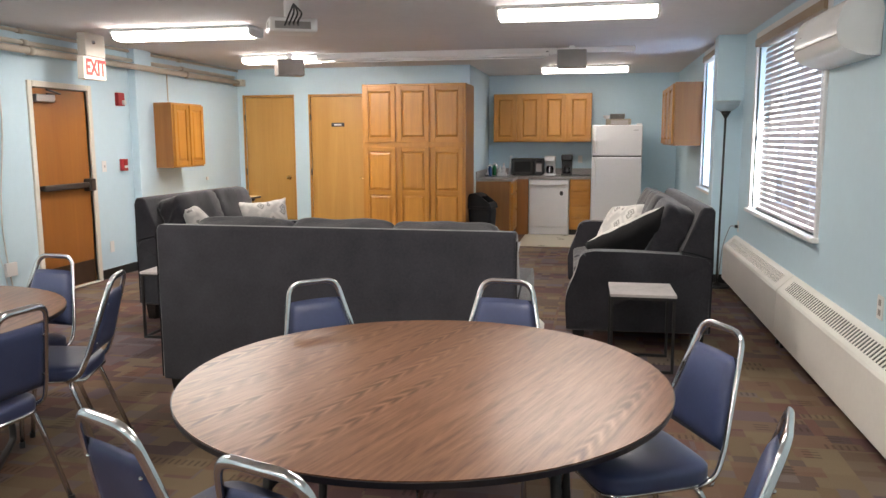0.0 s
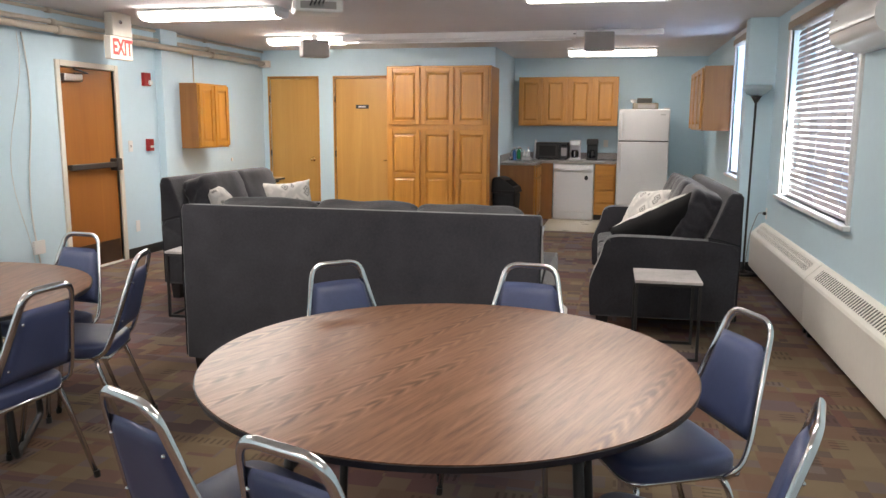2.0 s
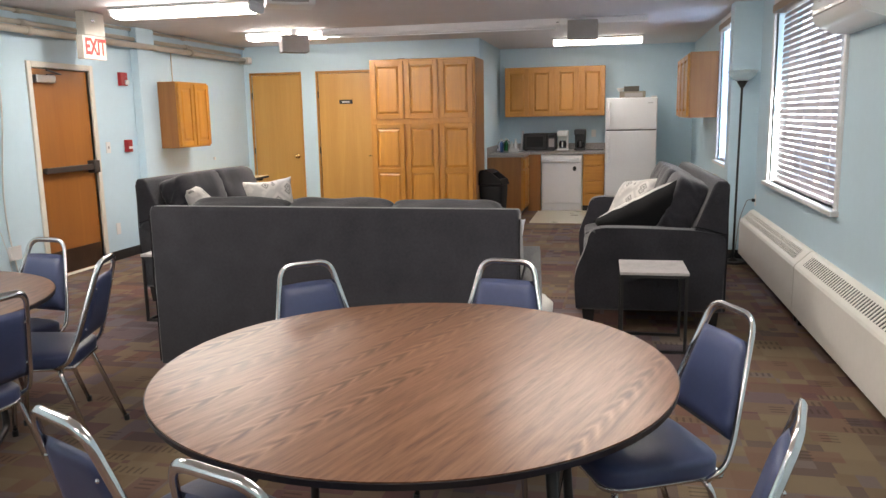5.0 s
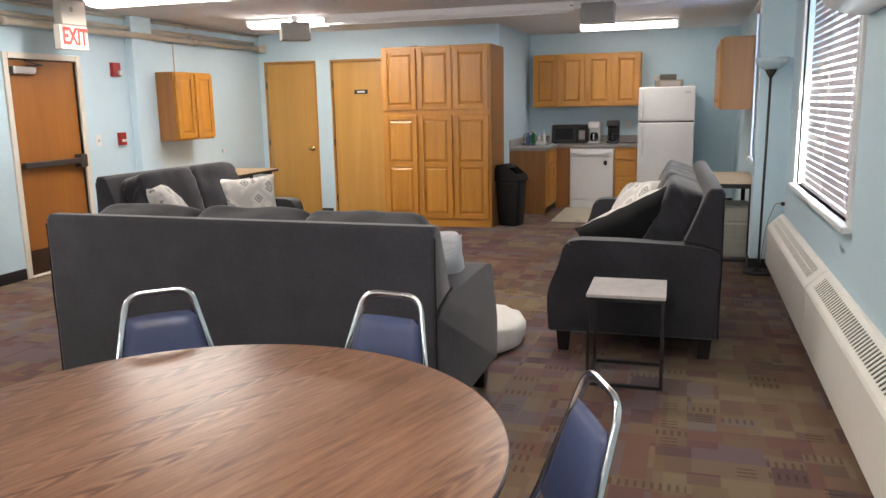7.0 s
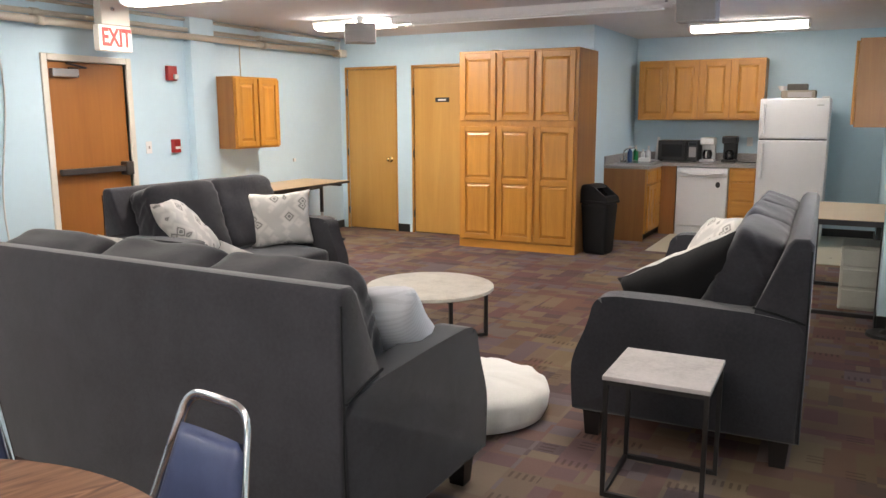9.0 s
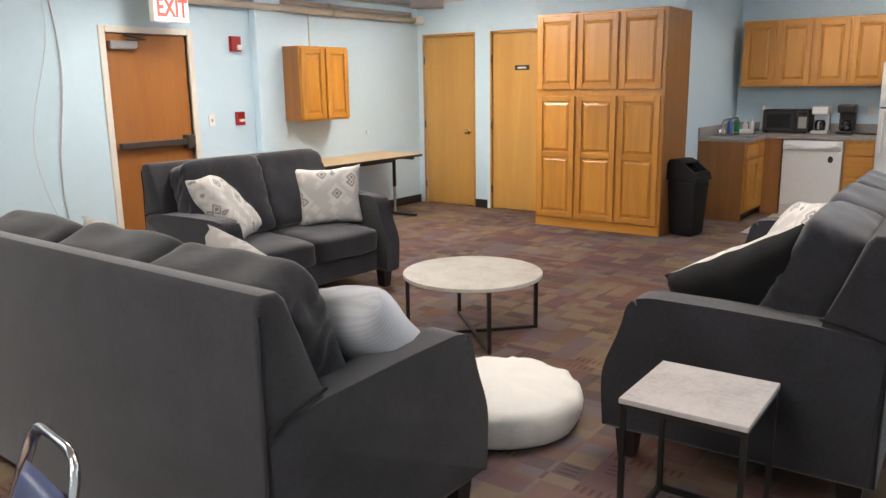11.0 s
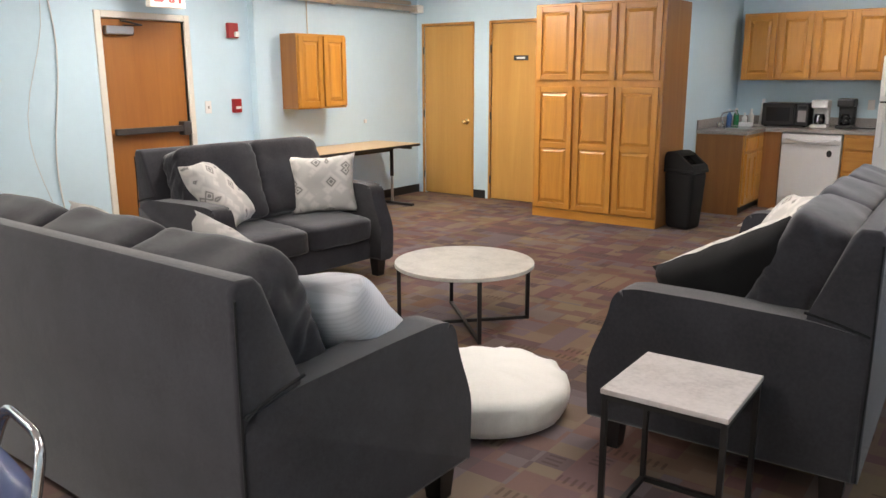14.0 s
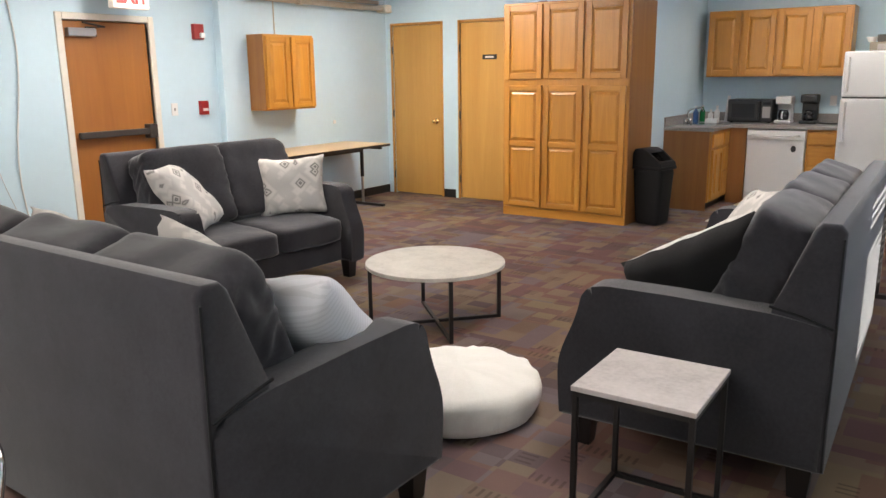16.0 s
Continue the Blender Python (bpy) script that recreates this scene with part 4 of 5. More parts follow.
def trash_can():
    o = thing("trash_can", "black plastic trash can with a domed hood and open chute", "trash can", pose(-1.485, 10.10, 0, 0, 0, -12) @ Matrix.Diagonal((0.93, 0.93, 0.97, 1)))
    q = B()
    box(q, -0.175, 0.175, -0.15, 0.15, 0.0, 0.58, bevel=0.05, seg=4)
    for v in q.verts:
        k = 0.80 + 0.20 * v.co.z / 0.58
        v.co.x *= k
        v.co.y *= k
    part("bin", q, M_BIN, o, "", True)
    q = B()
    box(q, -0.182, 0.182, -0.157, 0.157, 0.565, 0.60, bevel=0.012, seg=2)
    part("rim", q, M_BIN, o)
    # the hood, cut away on its slanted front to leave the chute open
    q = B()
    n = 14
    back = [(-0.175 + 0.05 * (k / n) ** 2, 0.60 + 0.17 * math.sin(math.pi / 2 * k / n)) for k in range(n + 1)]
    prism(q, back + [(-0.05, 0.772), (-0.005, 0.752), (0.02, 0.735), (0.012, 0.728), (-0.05, 0.752), (-0.11, 0.745), (-0.155, 0.60)], -0.15, 0.15, "y", bevel=0.004)
    hood = part("hood", q, M_BIN, o, "", "soft")
    for y0, y1 in ((-0.152, -0.124), (0.124, 0.152)):
        q = B()
        prism(q, [(-0.17, 0.598), (-0.165, 0.68), (-0.13, 0.755), (-0.06, 0.772), (0.01, 0.748), (0.165, 0.635), (0.175, 0.598)], y0, y1, "y", bevel=0.005)
        part("hood_side", q, M_BIN, hood)
    q = B()
    prism(q, [(0.125, 0.60), (0.13, 0.655), (0.155, 0.645), (0.175, 0.60)], -0.13, 0.13, "y", bevel=0.004)
    part("chute_lip", q, M_BIN, hood)
    part("chute_flap", boxed(-0.10, 0.10, -0.127, 0.127, -0.003, 0.003), M_DARKGLASS, hood).matrix_basis = pose(0.03, 0, 0.655, 0, 38, 0)

trash_can()


# ---- sofas and cushions ----
def sofa(name, m, width, seats, label, group):
    """Back plane at y = 0, front towards +y, centred in x."""
    s = thing(name, label, "sofa", m, group)
    hw, arm, depth = width / 2, 0.125, 0.90
    base = B()
    box(base, -hw + arm - 0.01, hw - arm + 0.01, 0.06, depth - 0.03, 0.13, 0.31, bevel=0.012, seg=2)
    part("seat_base", base, M_SOFA, s)
    back = B()
    prism(back, [(0.0, 0.128), (0.0, 0.975), (0.02, 1.0), (0.075, 1.0), (0.10, 0.975), (0.205, 0.70), (0.225, 0.60), (0.225, 0.13)], -hw + 0.003, hw - 0.003, "x", bevel=0.016, seg=4)
    part("backrest", back, M_SOFA, s, "", "soft")
    profile = [(0.012, 0.126), (0.012, 0.648), (0.20, 0.678), (0.55, 0.69), (0.80, 0.692), (0.865, 0.678), (0.895, 0.64), (0.905, 0.585), (0.93, 0.51), (0.965, 0.43), (0.985, 0.36), (0.985, 0.28), (0.976, 0.145), (0.968, 0.126)]
    for sgn in (-1, 1):
        a = B()
        x0, x1 = sorted((sgn * (hw + 0.006), sgn * (hw - arm)))
        prism(a, [(p.y, p.z) for p in arc([(0, *q) for q in profile], 0.04, 4)], x0, x1, "x", bevel=0.026, seg=4)
        part("arm", a, M_SOFA, s, "", "soft")
        pipe = B()
        e = sgn * (hw + 0.006)
        sweep(pipe, [(e - sgn * 0.004, 0.215, 0.702), (e - sgn * 0.001, 0.12, 0.684), (e, 0.012, 0.652)], 0.005, seg=6)
        part("seam_piping", pipe, M_SEAM, s)
        welt = B()
        sweep(welt, [(sgn * (hw - 0.001 + 0.0015 * math.sin(j * 1.3)), 0.006 + 0.002 * math.sin(j * 0.9), 0.14 + 0.0815 * j) for j in range(11)], 0.004, seg=6)
        part("back_seam", welt, M_SEAM, s)
    inner = 2 * (hw - arm)
    sw = inner / seats
    for k in range(seats):
        cx = -inner / 2 + sw * (k + 0.5)
        c = puff(sw - 0.002, 0.70, 0.17, 9.0, 14, 0.008, k + width, 0.06, 0.003)
        part("seat_cushion", c, M_SOFA, s, "", True).matrix_basis = pose(cx, 0.58, 0.385, -2, 0, 0)
        c = puff(sw + 0.03, 0.56, 0.225, 8.0, 34, 0.012, 5.0 + k * 2.3 + width, 0.07, 0.0042)
        part("back_cushion", c, M_SOFA, s, "", True).matrix_basis = pose(cx, 0.30, 0.735, 111 + 1.5 * math.sin(k * 2.1 + width), 0, 0)
    for sx in (-1, 1):
        for y in (0.08, depth - 0.01):
            f = B()
            bmesh.ops.create_cone(f, cap_ends=True, segments=4, radius1=0.045, radius2=0.06, depth=0.132, matrix=Matrix.Translation((sx * (hw - 0.07), y, 0.066)) @ Matrix.Rotation(radians(45), 4, "Z"))
            part("foot", f, M_SOFA_FOOT, s, "black tapered foot")
    return s


SOFAS = "charcoal sofas round the coffee table"
sofa("sofa", pose(-1.41, 3.82, 0, 0, 0, -1.0), 2.0, 3, "charcoal upholstered three-seat sofa with its back to the dining tables", SOFAS)
sofa("loveseat", pose(-3.64, 6.34, 0, 0, 0, -93.0), 1.46, 2, "charcoal upholstered two-seat sofa before the exit door wall", SOFAS)
sofa("sofa", pose(0.74, 6.43, 0, 0, 0, 91.5), 2.08, 3, "charcoal upholstered three-seat sofa beside the windows", SOFAS)


def throw(m, w, h, t, mats, label, seed, sharp=0.10):
    p = thing("throw_pillow", label, "pillow", m)
    q = pillow(w, h, t, seed, sharp=sharp)
    part("cover", q, mats, p, "", True)
    return p


MED = [M_MEDAL, M_MEDAL]
def spin(a):
    return pose(0, 0, 0, 0, 0, a)


throw(pose(-3.23, 5.94, 0.705, 54, 0, 116) @ spin(4), 0.47, 0.54, 0.16, MED, "off-white pillow with grey medallions leaning on the loveseat", 1.0)
throw(pose(-3.07, 6.76, 0.685, 76, 0, 48) @ spin(2), 0.50, 0.44, 0.17, MED, "off-white pillow with grey medallions upright on the loveseat", 2.0)
throw(pose(-1.86, 4.39, 0.745, 62, 0, 172) @ spin(12), 0.46, 0.46, 0.16, MED, "off-white patterned pillow on the sofa", 3.0)
throw(pose(-1.42, 4.63, 0.69, 68, 0, 165) @ spin(14), 0.46, 0.46, 0.16, MED, "off-white patterned pillow lying on the sofa seat", 4.0)
throw(pose(-0.69, 4.40, 0.69, 46, 0, 200) @ spin(-10), 0.50, 0.48, 0.20, [M_STRIPE, M_STRIPE], "grey pinstriped pillow in the corner of the sofa", 5.0)
throw(pose(0.28, 5.70, 0.672, 112, 0, -4) @ spin(30), 0.65, 0.43, 0.26, [M_BLACK_CLOTH, M_MEDAL], "pillow with black velvet back and patterned front", 6.0, 0.02)
throw(pose(0.18, 6.74, 0.69, 58, 0, -60) @ spin(8), 0.48, 0.48, 0.16, MED, "off-white patterned pillow on the window sofa", 7.0)


def floor_cushion():
    o = thing("floor_cushion", "round white plush floor cushion lying on the carpet", "floor cushion", pose(-0.745, 5.43, 0))
    q = B()
    prof = [(0.0, 0.0), (0.32, 0.0), (0.355, 0.018), (0.37, 0.055), (0.373, 0.105), (0.370, 0.138), (0.357, 0.160), (0.325, 0.173), (0.26, 0.184), (0.18, 0.193), (0.1, 0.20), (0.0, 0.20)]
    n = 72
    rings = []
    for r, z in prof[1:-1]:
        ring = []
        for k in range(n):
            a = 2 * math.pi * k / n
            v = Vector((r * math.cos(a), r * math.sin(a), z))
            v += Vector((math.cos(a), math.sin(a), 0.3)) * (0.017 * noise.noise(v * 11) + 0.012 * noise.noise(v * 34)) * (1 if z > 0 else 0)
            ring.append(q.verts.new(v))
        rings.append(ring)
    lo, hi = q.verts.new((0, 0, 0)), q.verts.new((0, 0, prof[-1][1]))
    for a, b in zip(rings, rings[1:]):
        for k in range(n):
            q.faces.new((a[k], a[(k + 1) % n], b[(k + 1) % n], b[k]))
    for k in range(n):
        q.faces.new((lo, rings[0][(k + 1) % n], rings[0][k])), q.faces.new((hi, rings[-1][k], rings[-1][(k + 1) % n]))
    part("cover", q, M_PLUSH, o, "", True)


floor_cushion()


# ---- small tables ----
def side_table(m, label, w=0.402, d=0.41, h=0.502):
    o = thing("side_table", label, "side table", m, "grey side tables")
    part("tabletop", boxed(0, w, 0, d, h - 0.018, h, bevel=0.002), M_CEMENT, o, "grey cement-look top")
    t = 0.018
    for x in (0.004, w - t - 0.004):
        for y in (0.004, d - t - 0.004):
            part("leg", boxed(x, x + t, y, y + t, 0.0, h - 0.0185, bevel=0.001), M_METAL, o)
    for y in (0.004, d - t - 0.004):
        part("floor_rail", boxed(0.004 + t, w - t - 0.004, y, y + t, 0.0, t), M_METAL, o)
        part("top_rail", boxed(0.004 + t, w - t - 0.004, y, y + t, h - 0.0185 - t, h - 0.0185), M_METAL, o)
    part("floor_rail", boxed(0.004, 0.004 + t, 0.004 + t, d - t - 0.004, 0.0, t), M_METAL, o)
    for x in (0.004, w - t - 0.004):
        part("top_rail", boxed(x, x + t, 0.004 + t, d - t - 0.004, h - 0.0185 - t, h - 0.0185), M_METAL, o)


side_table(pose(0.078, 4.836, 0, 0, 0, 0.8), "square grey-topped side table with black metal frame beside the sofa arm")
side_table(pose(-3.31, 5.06, 0, 0, 0, 2), "square grey-topped side table with black metal frame between the sofas")


def coffee_table():
    o = thing("coffee_table", "round grey-topped coffee table with thin black crossed legs", "coffee table", pose(-1.53, 6.39, 0, 0, 0, 2))
    q = B()
    bmesh.ops.create_cone(q, cap_ends=True, segments=64, radius1=0.42, radius2=0.42, depth=0.022, matrix=Matrix.Translation((0, 0, 0.375)))
    bmesh.ops.bevel(q, geom=[e for e in q.edges if abs(e.verts[0].co.z - e.verts[1].co.z) < 1e-5], offset=0.002, segments=1, affect="EDGES")
    part("tabletop", q, M_CEMENT_WARM, o, "round beige-grey cement-look top")
    for k in range(4):
        a = radians(45 + 90 * k)
        c, s_ = math.cos(a), math.sin(a)
        b = boxed(-0.011, 0.011, -0.011, 0.011, 0.0, 0.3635, bevel=0.001)
        part("leg", b, M_METAL, o).matrix_basis = pose(0.40 * c, 0.40 * s_, 0, 0, 0, 45)
    for k in range(2):
        b = boxed(-0.40, 0.40, -0.010, 0.010, 0.0 + 0.0005 * k, 0.02, bevel=0.001)
        part("cross_bar", b, M_METAL, o).matrix_basis = pose(0, 0, 0, 0, 0, 45 + 90 * k)
        b = boxed(-0.40, 0.40, -0.010, 0.010, 0.344 + 0.0005 * k, 0.3635, bevel=0.001)
        part("top_bar", b, M_METAL, o).matrix_basis = pose(0, 0, 0, 0, 0, 45 + 90 * k)


coffee_table()


# ---- dining tables and stacking chairs ----
def round_table(m, label):
    o = thing("round_table", label, "table", m, "round dining tables")
    q = B()
    r, h = 0.768, 0.715
    bmesh.ops.create_cone(q, cap_ends=True, segments=128, radius1=r - 0.004, radius2=r - 0.004, depth=0.003, matrix=Matrix.Translation((0, 0, h - 0.0015)))
    part("tabletop", q, M_TABLE, o, "walnut laminate top")
    q = B()
    bmesh.ops.create_cone(q, cap_ends=True, segments=128, radius1=r - 0.003, radius2=r, depth=0.016, matrix=Matrix.Translation((0, 0, h - 0.003 - 0.0085)))
    part("edge_band", q, M_EDGE, o, "black edge")
    part("apron", boxed(-0.5, 0.5, -0.28, 0.28, h - 0.075, h - 0.020), M_METAL, o)
    for sx in (-1, 1):
        q = B()
        sweep(q, arc([(sx * 0.42, -0.24, h - 0.04), (sx * 0.46, -0.27, 0.02), (sx * 0.46, 0.27, 0.02), (sx * 0.42, 0.24, h - 0.04)], 0.05), 0.016)
        part("leg_frame", q, M_METAL, o, "", True)
        q = B()
        sweep(q, [(sx * 0.43, -0.25, 0.42), (sx * 0.43, 0.25, 0.42)], 0.011)
        sweep(q, [(sx * 0.43, 0.0, 0.42), (sx * 0.10, 0.0, h - 0.06)], 0.010)
        part("brace", q, M_METAL, o, "", True)
    return o


T1 = (-0.555, 2.325)
T2 = (-3.06, 2.67)
round_table(pose(*T1, 0, 0, 0, 0), "round walnut laminate folding table with black edge")
round_table(pose(*T2, 0, 0, 0, 30), "round walnut laminate folding table near the exit wall")


def stacking_chair():
    """Seat centred at the origin, front towards +y."""
    c = thing("stacking_chair", "chrome stacking chair with blue vinyl seat and back", "chair", pose(0, 0, -50), "stacking chairs round the tables")
    seat = puff(0.41, 0.40, 0.075, 5.5, 10, 0.0, 0, 0.25)
    for v in seat.verts:
        v.co.x *= 1.0 + 0.10 * v.co.y / 0.2
    part("seat", seat, M_VINYL_BLUE, c, "blue vinyl seat", True).matrix_basis = pose(0, 0, 0.435, 2, 0, 0)
    rim = B()
    sweep(rim, arc([(-0.17, -0.19, 0.398), (-0.19, 0.18, 0.402), (0.19, 0.18, 0.402), (0.17, -0.19, 0.398), (-0.17, -0.19, 0.398)], 0.06), 0.010)
    part("seat_frame", rim, M_CHROME, c, "", True)
    # back hoop: wide at the seat, narrow and rounded at the top
    hoop = B()
    pts = [(-0.195, -0.13, 0.40), (-0.195, -0.185, 0.43), (-0.185, -0.215, 0.50), (-0.108, -0.32, 0.848), (0.108, -0.32, 0.848), (0.185, -0.215, 0.50), (0.20, -0.185, 0.43), (0.195, -0.13, 0.40)]
    sweep(hoop, arc(pts, 0.055, 6), 0.0090, 0.0140, seg=12)
    part("back_frame", hoop, M_CHROME, c, "chrome back hoop", True)
    pad = B()
    n = 12
    g = {}
    for s in (1, -1):
        for i in range(n + 1):
            for j in range(n + 1):
                u, v = 2 * i / n - 1, j / n
                edge = i in (0, n) or j in (0, n)
                if edge and s == -1:
                    g[s, i, j] = g[1, i, j]
                    continue
                z = 0.50 + 0.275 * v
                half = 0.172 - 0.056 * v
                y = -0.217 - 0.283 * (z - 0.50)
                bulge = s * 0.02 * max(0.0, (1 - u ** 6) * (1 - (2 * v - 1) ** 6)) ** 0.5
                g[s, i, j] = pad.verts.new((u * half, y + bulge, z + 0.004 * v * (1 - u * u)))
    for s in (1, -1):
        for i in range(n):
            for j in range(n):
                f = [g[s, i, j], g[s, i + 1, j], g[s, i + 1, j + 1], g[s, i, j + 1]]
                pad.faces.new(f)
    part("backrest", pad, M_VINYL_BLUE, c, "blue vinyl back pad", True)
    for sx in (-1, 1):
        for zb in (0.56, 0.73):
            b = B()
            half = 0.172 - 0.056 * (zb - 0.5) / 0.275
            bmesh.ops.create_uvsphere(b, u_segments=8, v_segments=6, radius=0.006, matrix=Matrix.Translation((sx * (half - 0.018), -0.217 - 0.283 * (zb - 0.5) - 0.016, zb)))
            part("rivet", b, M_CHROME, c)
        for y0, y1 in ((0.15, 0.20), (-0.14, -0.27)):
            l = B()
            sweep(l, arc([(sx * 0.12, y0 * 0.9, 0.395), (sx * 0.185, y0, 0.385), (sx * 0.215, y1, 0.012)], 0.05, 5), 0.0105, seg=10)
            leg = part("leg", l, M_CHROME, c, "", True)
            t = B()
            rod(t, (sx * 0.2145, y1, 0.028), (sx * 0.216, y1 * 1.01, 0.0), 0.0135, seg=10)
            part("rubber_foot", t, M_BLACK, leg)
    return c


CHAIR = stacking_chair()
used = [False]


def seat_chair(bx, by, fx, fy):
    """Puts a chair with the top of its back at (bx, by), facing (fx, fy)."""
    n = math.hypot(fx, fy)
    fx, fy = fx / n, fy / n
    m = pose(bx + 0.31 * fx, by + 0.31 * fy, 0, 0, 0, math.degrees(math.atan2(-fx, fy)))
    if not used[0]:
        used[0] = True
        CHAIR.matrix_basis = m
    else:
        copy_thing(CHAIR, m)


for spot in ((-1.225, 3.13, 0.70, -0.71), (-0.40, 3.285, -0.15, -0.98), (0.382, 2.60, -0.9, -0.42), (0.385, 1.735, -0.97, 0.25), (-1.10, 1.48, 0.42, 0.90), (-0.65, 1.305, 0.32, 0.95),
             (-2.87, 3.61, -0.1, -1.0), (-2.20, 3.16, -0.92, -0.3), (-2.09, 2.415, -0.97, 0.1), (-3.55, 3.45, 0.45, -0.9)):
    seat_chair(*spot)


# ---- along the window wall ----
def heater(y0, y1, pitch, fin_width, bars):
    o = thing("radiator_cabinet", "cream steel convector cabinet under the window", "radiator", group="convector cabinets")
    q = B()
    f, b = 1.24, EAST - 0.002
    prism(q, [(f + 0.012, 0.06), (f, 0.075), (f, 0.388), (f + 0.008, 0.406), (b - 0.03, 0.495), (b - 0.018, 0.50), (b, 0.50), (b, 0.06)], y0, y1, "y", bevel=0.003)
    part("casing", q, M_HEATER, o)
    nrm = Vector((-0.089, 0, (b - 0.03) - (f + 0.008))).normalized()
    def on_slope(k):
        return Vector((f + 0.008, 0, 0.406)).lerp(Vector((b - 0.03, 0, 0.495)), k)

    p0, p1 = on_slope(0.22), on_slope(0.86)
    g0, g1 = y0 + 0.13, y1 - 0.13
    # dark sheet on the slope: the slots' shade is put into its colour
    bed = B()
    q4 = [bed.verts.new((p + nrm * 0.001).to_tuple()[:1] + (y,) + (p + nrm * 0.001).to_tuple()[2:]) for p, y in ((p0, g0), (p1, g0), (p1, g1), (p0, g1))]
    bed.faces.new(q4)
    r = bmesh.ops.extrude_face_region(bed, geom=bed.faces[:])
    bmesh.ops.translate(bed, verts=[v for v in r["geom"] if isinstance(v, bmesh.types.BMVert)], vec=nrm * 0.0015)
    part("grille_opening", bed, M_GRILLE, o, "dark sheet painted as the shade in the grille slots")
    slope = math.degrees(math.atan2(p1.z - p0.z, p1.x - p0.x))
    length = (p1 - p0).length
    fin, y = None, g0
    while y <= g1:
        if fin is None:
            s = part("grille_fin", boxed(0, length, -fin_width / 2, fin_width / 2, 0.0, 0.003), M_HEATER, o)
            fin = s.data
        else:
            s = new("grille_fin", fin)
            s.parent = o
        s.matrix_basis = pose(p0.x + nrm.x * 0.0025, y, p0.z + nrm.z * 0.0025, 0, -slope, 0)
        y += pitch
    for k in bars:
        c = p0.lerp(p1, k) + nrm * 0.008
        part("grille_bar", boxed(c.x - 0.004, c.x + 0.004, g0, g1, c.z - 0.001, c.z + 0.002), M_HEATER, o)
    for y in (y0 + 0.05, y1 - 0.05):
        part("foot", boxed(f + 0.03, f + 0.07, y - 0.02, y + 0.02, 0.0, 0.0615), M_METAL, o)


heater(3.47, 5.69, 0.042, 0.017, ())
heater(5.705, 8.03, 0.024, 0.010, (0.5,))


def air_conditioner():
    o = thing("air_conditioner", "white wall-mounted split air conditioner", "air conditioner", pose(EAST - 0.022, 4.33, 1.875))
    q = B()
    prof = arc([(0, 0.02, 0.0), (0, 0.02, 0.305), (0, -0.16, 0.30), (0, -0.205, 0.15), (0, -0.185, 0.05), (0, -0.06, 0.0), (0, 0.02, 0.0)], 0.075, 7)
    prism(q, [(v.y, v.z) for v in prof[:-1]], 0.0, 0.88, "y", bevel=0.014, seg=4)
    part("case", q, M_ENAMEL, o, "", "soft")
    part("louvre", boxed(-0.165, -0.10, 0.06, 0.82, 0.012, 0.018, bevel=0.002), M_WHITE, o).matrix_basis = pose(-0.012, 0, -0.06, 0, 38, 0)
    part("panel_seam", boxed(-0.2035, -0.19, 0.015, 0.865, 0.105, 0.109), M_GREY, o)
    part("status_lamp", boxed(-0.205, -0.198, 0.70, 0.72, 0.17, 0.175), M_GREY, o)


air_conditioner()


def torchiere():
    o = thing("floor_lamp", "black torchiere floor lamp with a frosted bowl", "floor lamp", pose(1.175, 7.90, 0))
    q = B()
    rod(q, (0, 0, 0), (0, 0, 0.02), 0.13, 0.125, seg=32)
    rod(q, (0, 0, 0.02), (0, 0, 0.05), 0.05, 0.014, seg=20)
    part("base", q, M_METAL, o, "", False)
    q = B()
    rod(q, (0, 0, 0.05), (0.012, 0, 1.65), 0.0105, seg=12)
    part("pole", q, M_METAL, o, "", True)
    q = B()
    rod(q, (0.012, 0, 1.65), (0.012, 0, 1.715), 0.014, 0.05, seg=20)
    part("cup", q, M_METAL, o, "", True)
    q = B()
    n = 28
    prof = [(0.045, 1.715), (0.085, 1.734), (0.12, 1.772), (0.135, 1.81), (0.131, 1.81), (0.115, 1.777), (0.08, 1.741), (0.04, 1.722)]
    rings = [[q.verts.new((0.012 + r * math.cos(2 * math.pi * k / n), r * math.sin(2 * math.pi * k / n), z)) for k in range(n)] for r, z in prof]
    for a, b in zip(rings, rings[1:]):
        for k in range(n):
            q.faces.new((a[k], a[(k + 1) % n], b[(k + 1) % n], b[k]))
    q.faces.new(rings[-1])
    q.faces.new(rings[0])
    part("shade", q, M_LAMPGLASS, o, "frosted glass bowl", True)
    c = thing("power_cord", "thin grey lamp cord hanging from a wall socket", "cord")
    q = B()
    sweep(q, arc([(1.345, 7.985, 0.595), (1.29, 7.96, 0.605), (1.225, 7.95, 0.42), (1.20, 7.94, 0.15), (1.18, 7.93, 0.03)], 0.12, 6), 0.004, seg=6)
    part("cord", q, M_CORD, c, "", True)
    part("plug", boxed(1.335, EAST - 0.006, 7.965, 8.005, 0.58, 0.61, bevel=0.004), M_BLACK, c)


torchiere()


def plate(name, label, x0, x1, y0, y1, z0, z1, mat=None, parts=()):
    o = thing(name, label, name.replace("_", " "), kind="structure")
    part("plate", boxed(x0, x1, y0, y1, z0, z1, bevel=0.002), mat or M_WHITE, o)
    for k, b in enumerate(parts):
        part("slot", boxed(*b), M_GREY, o)


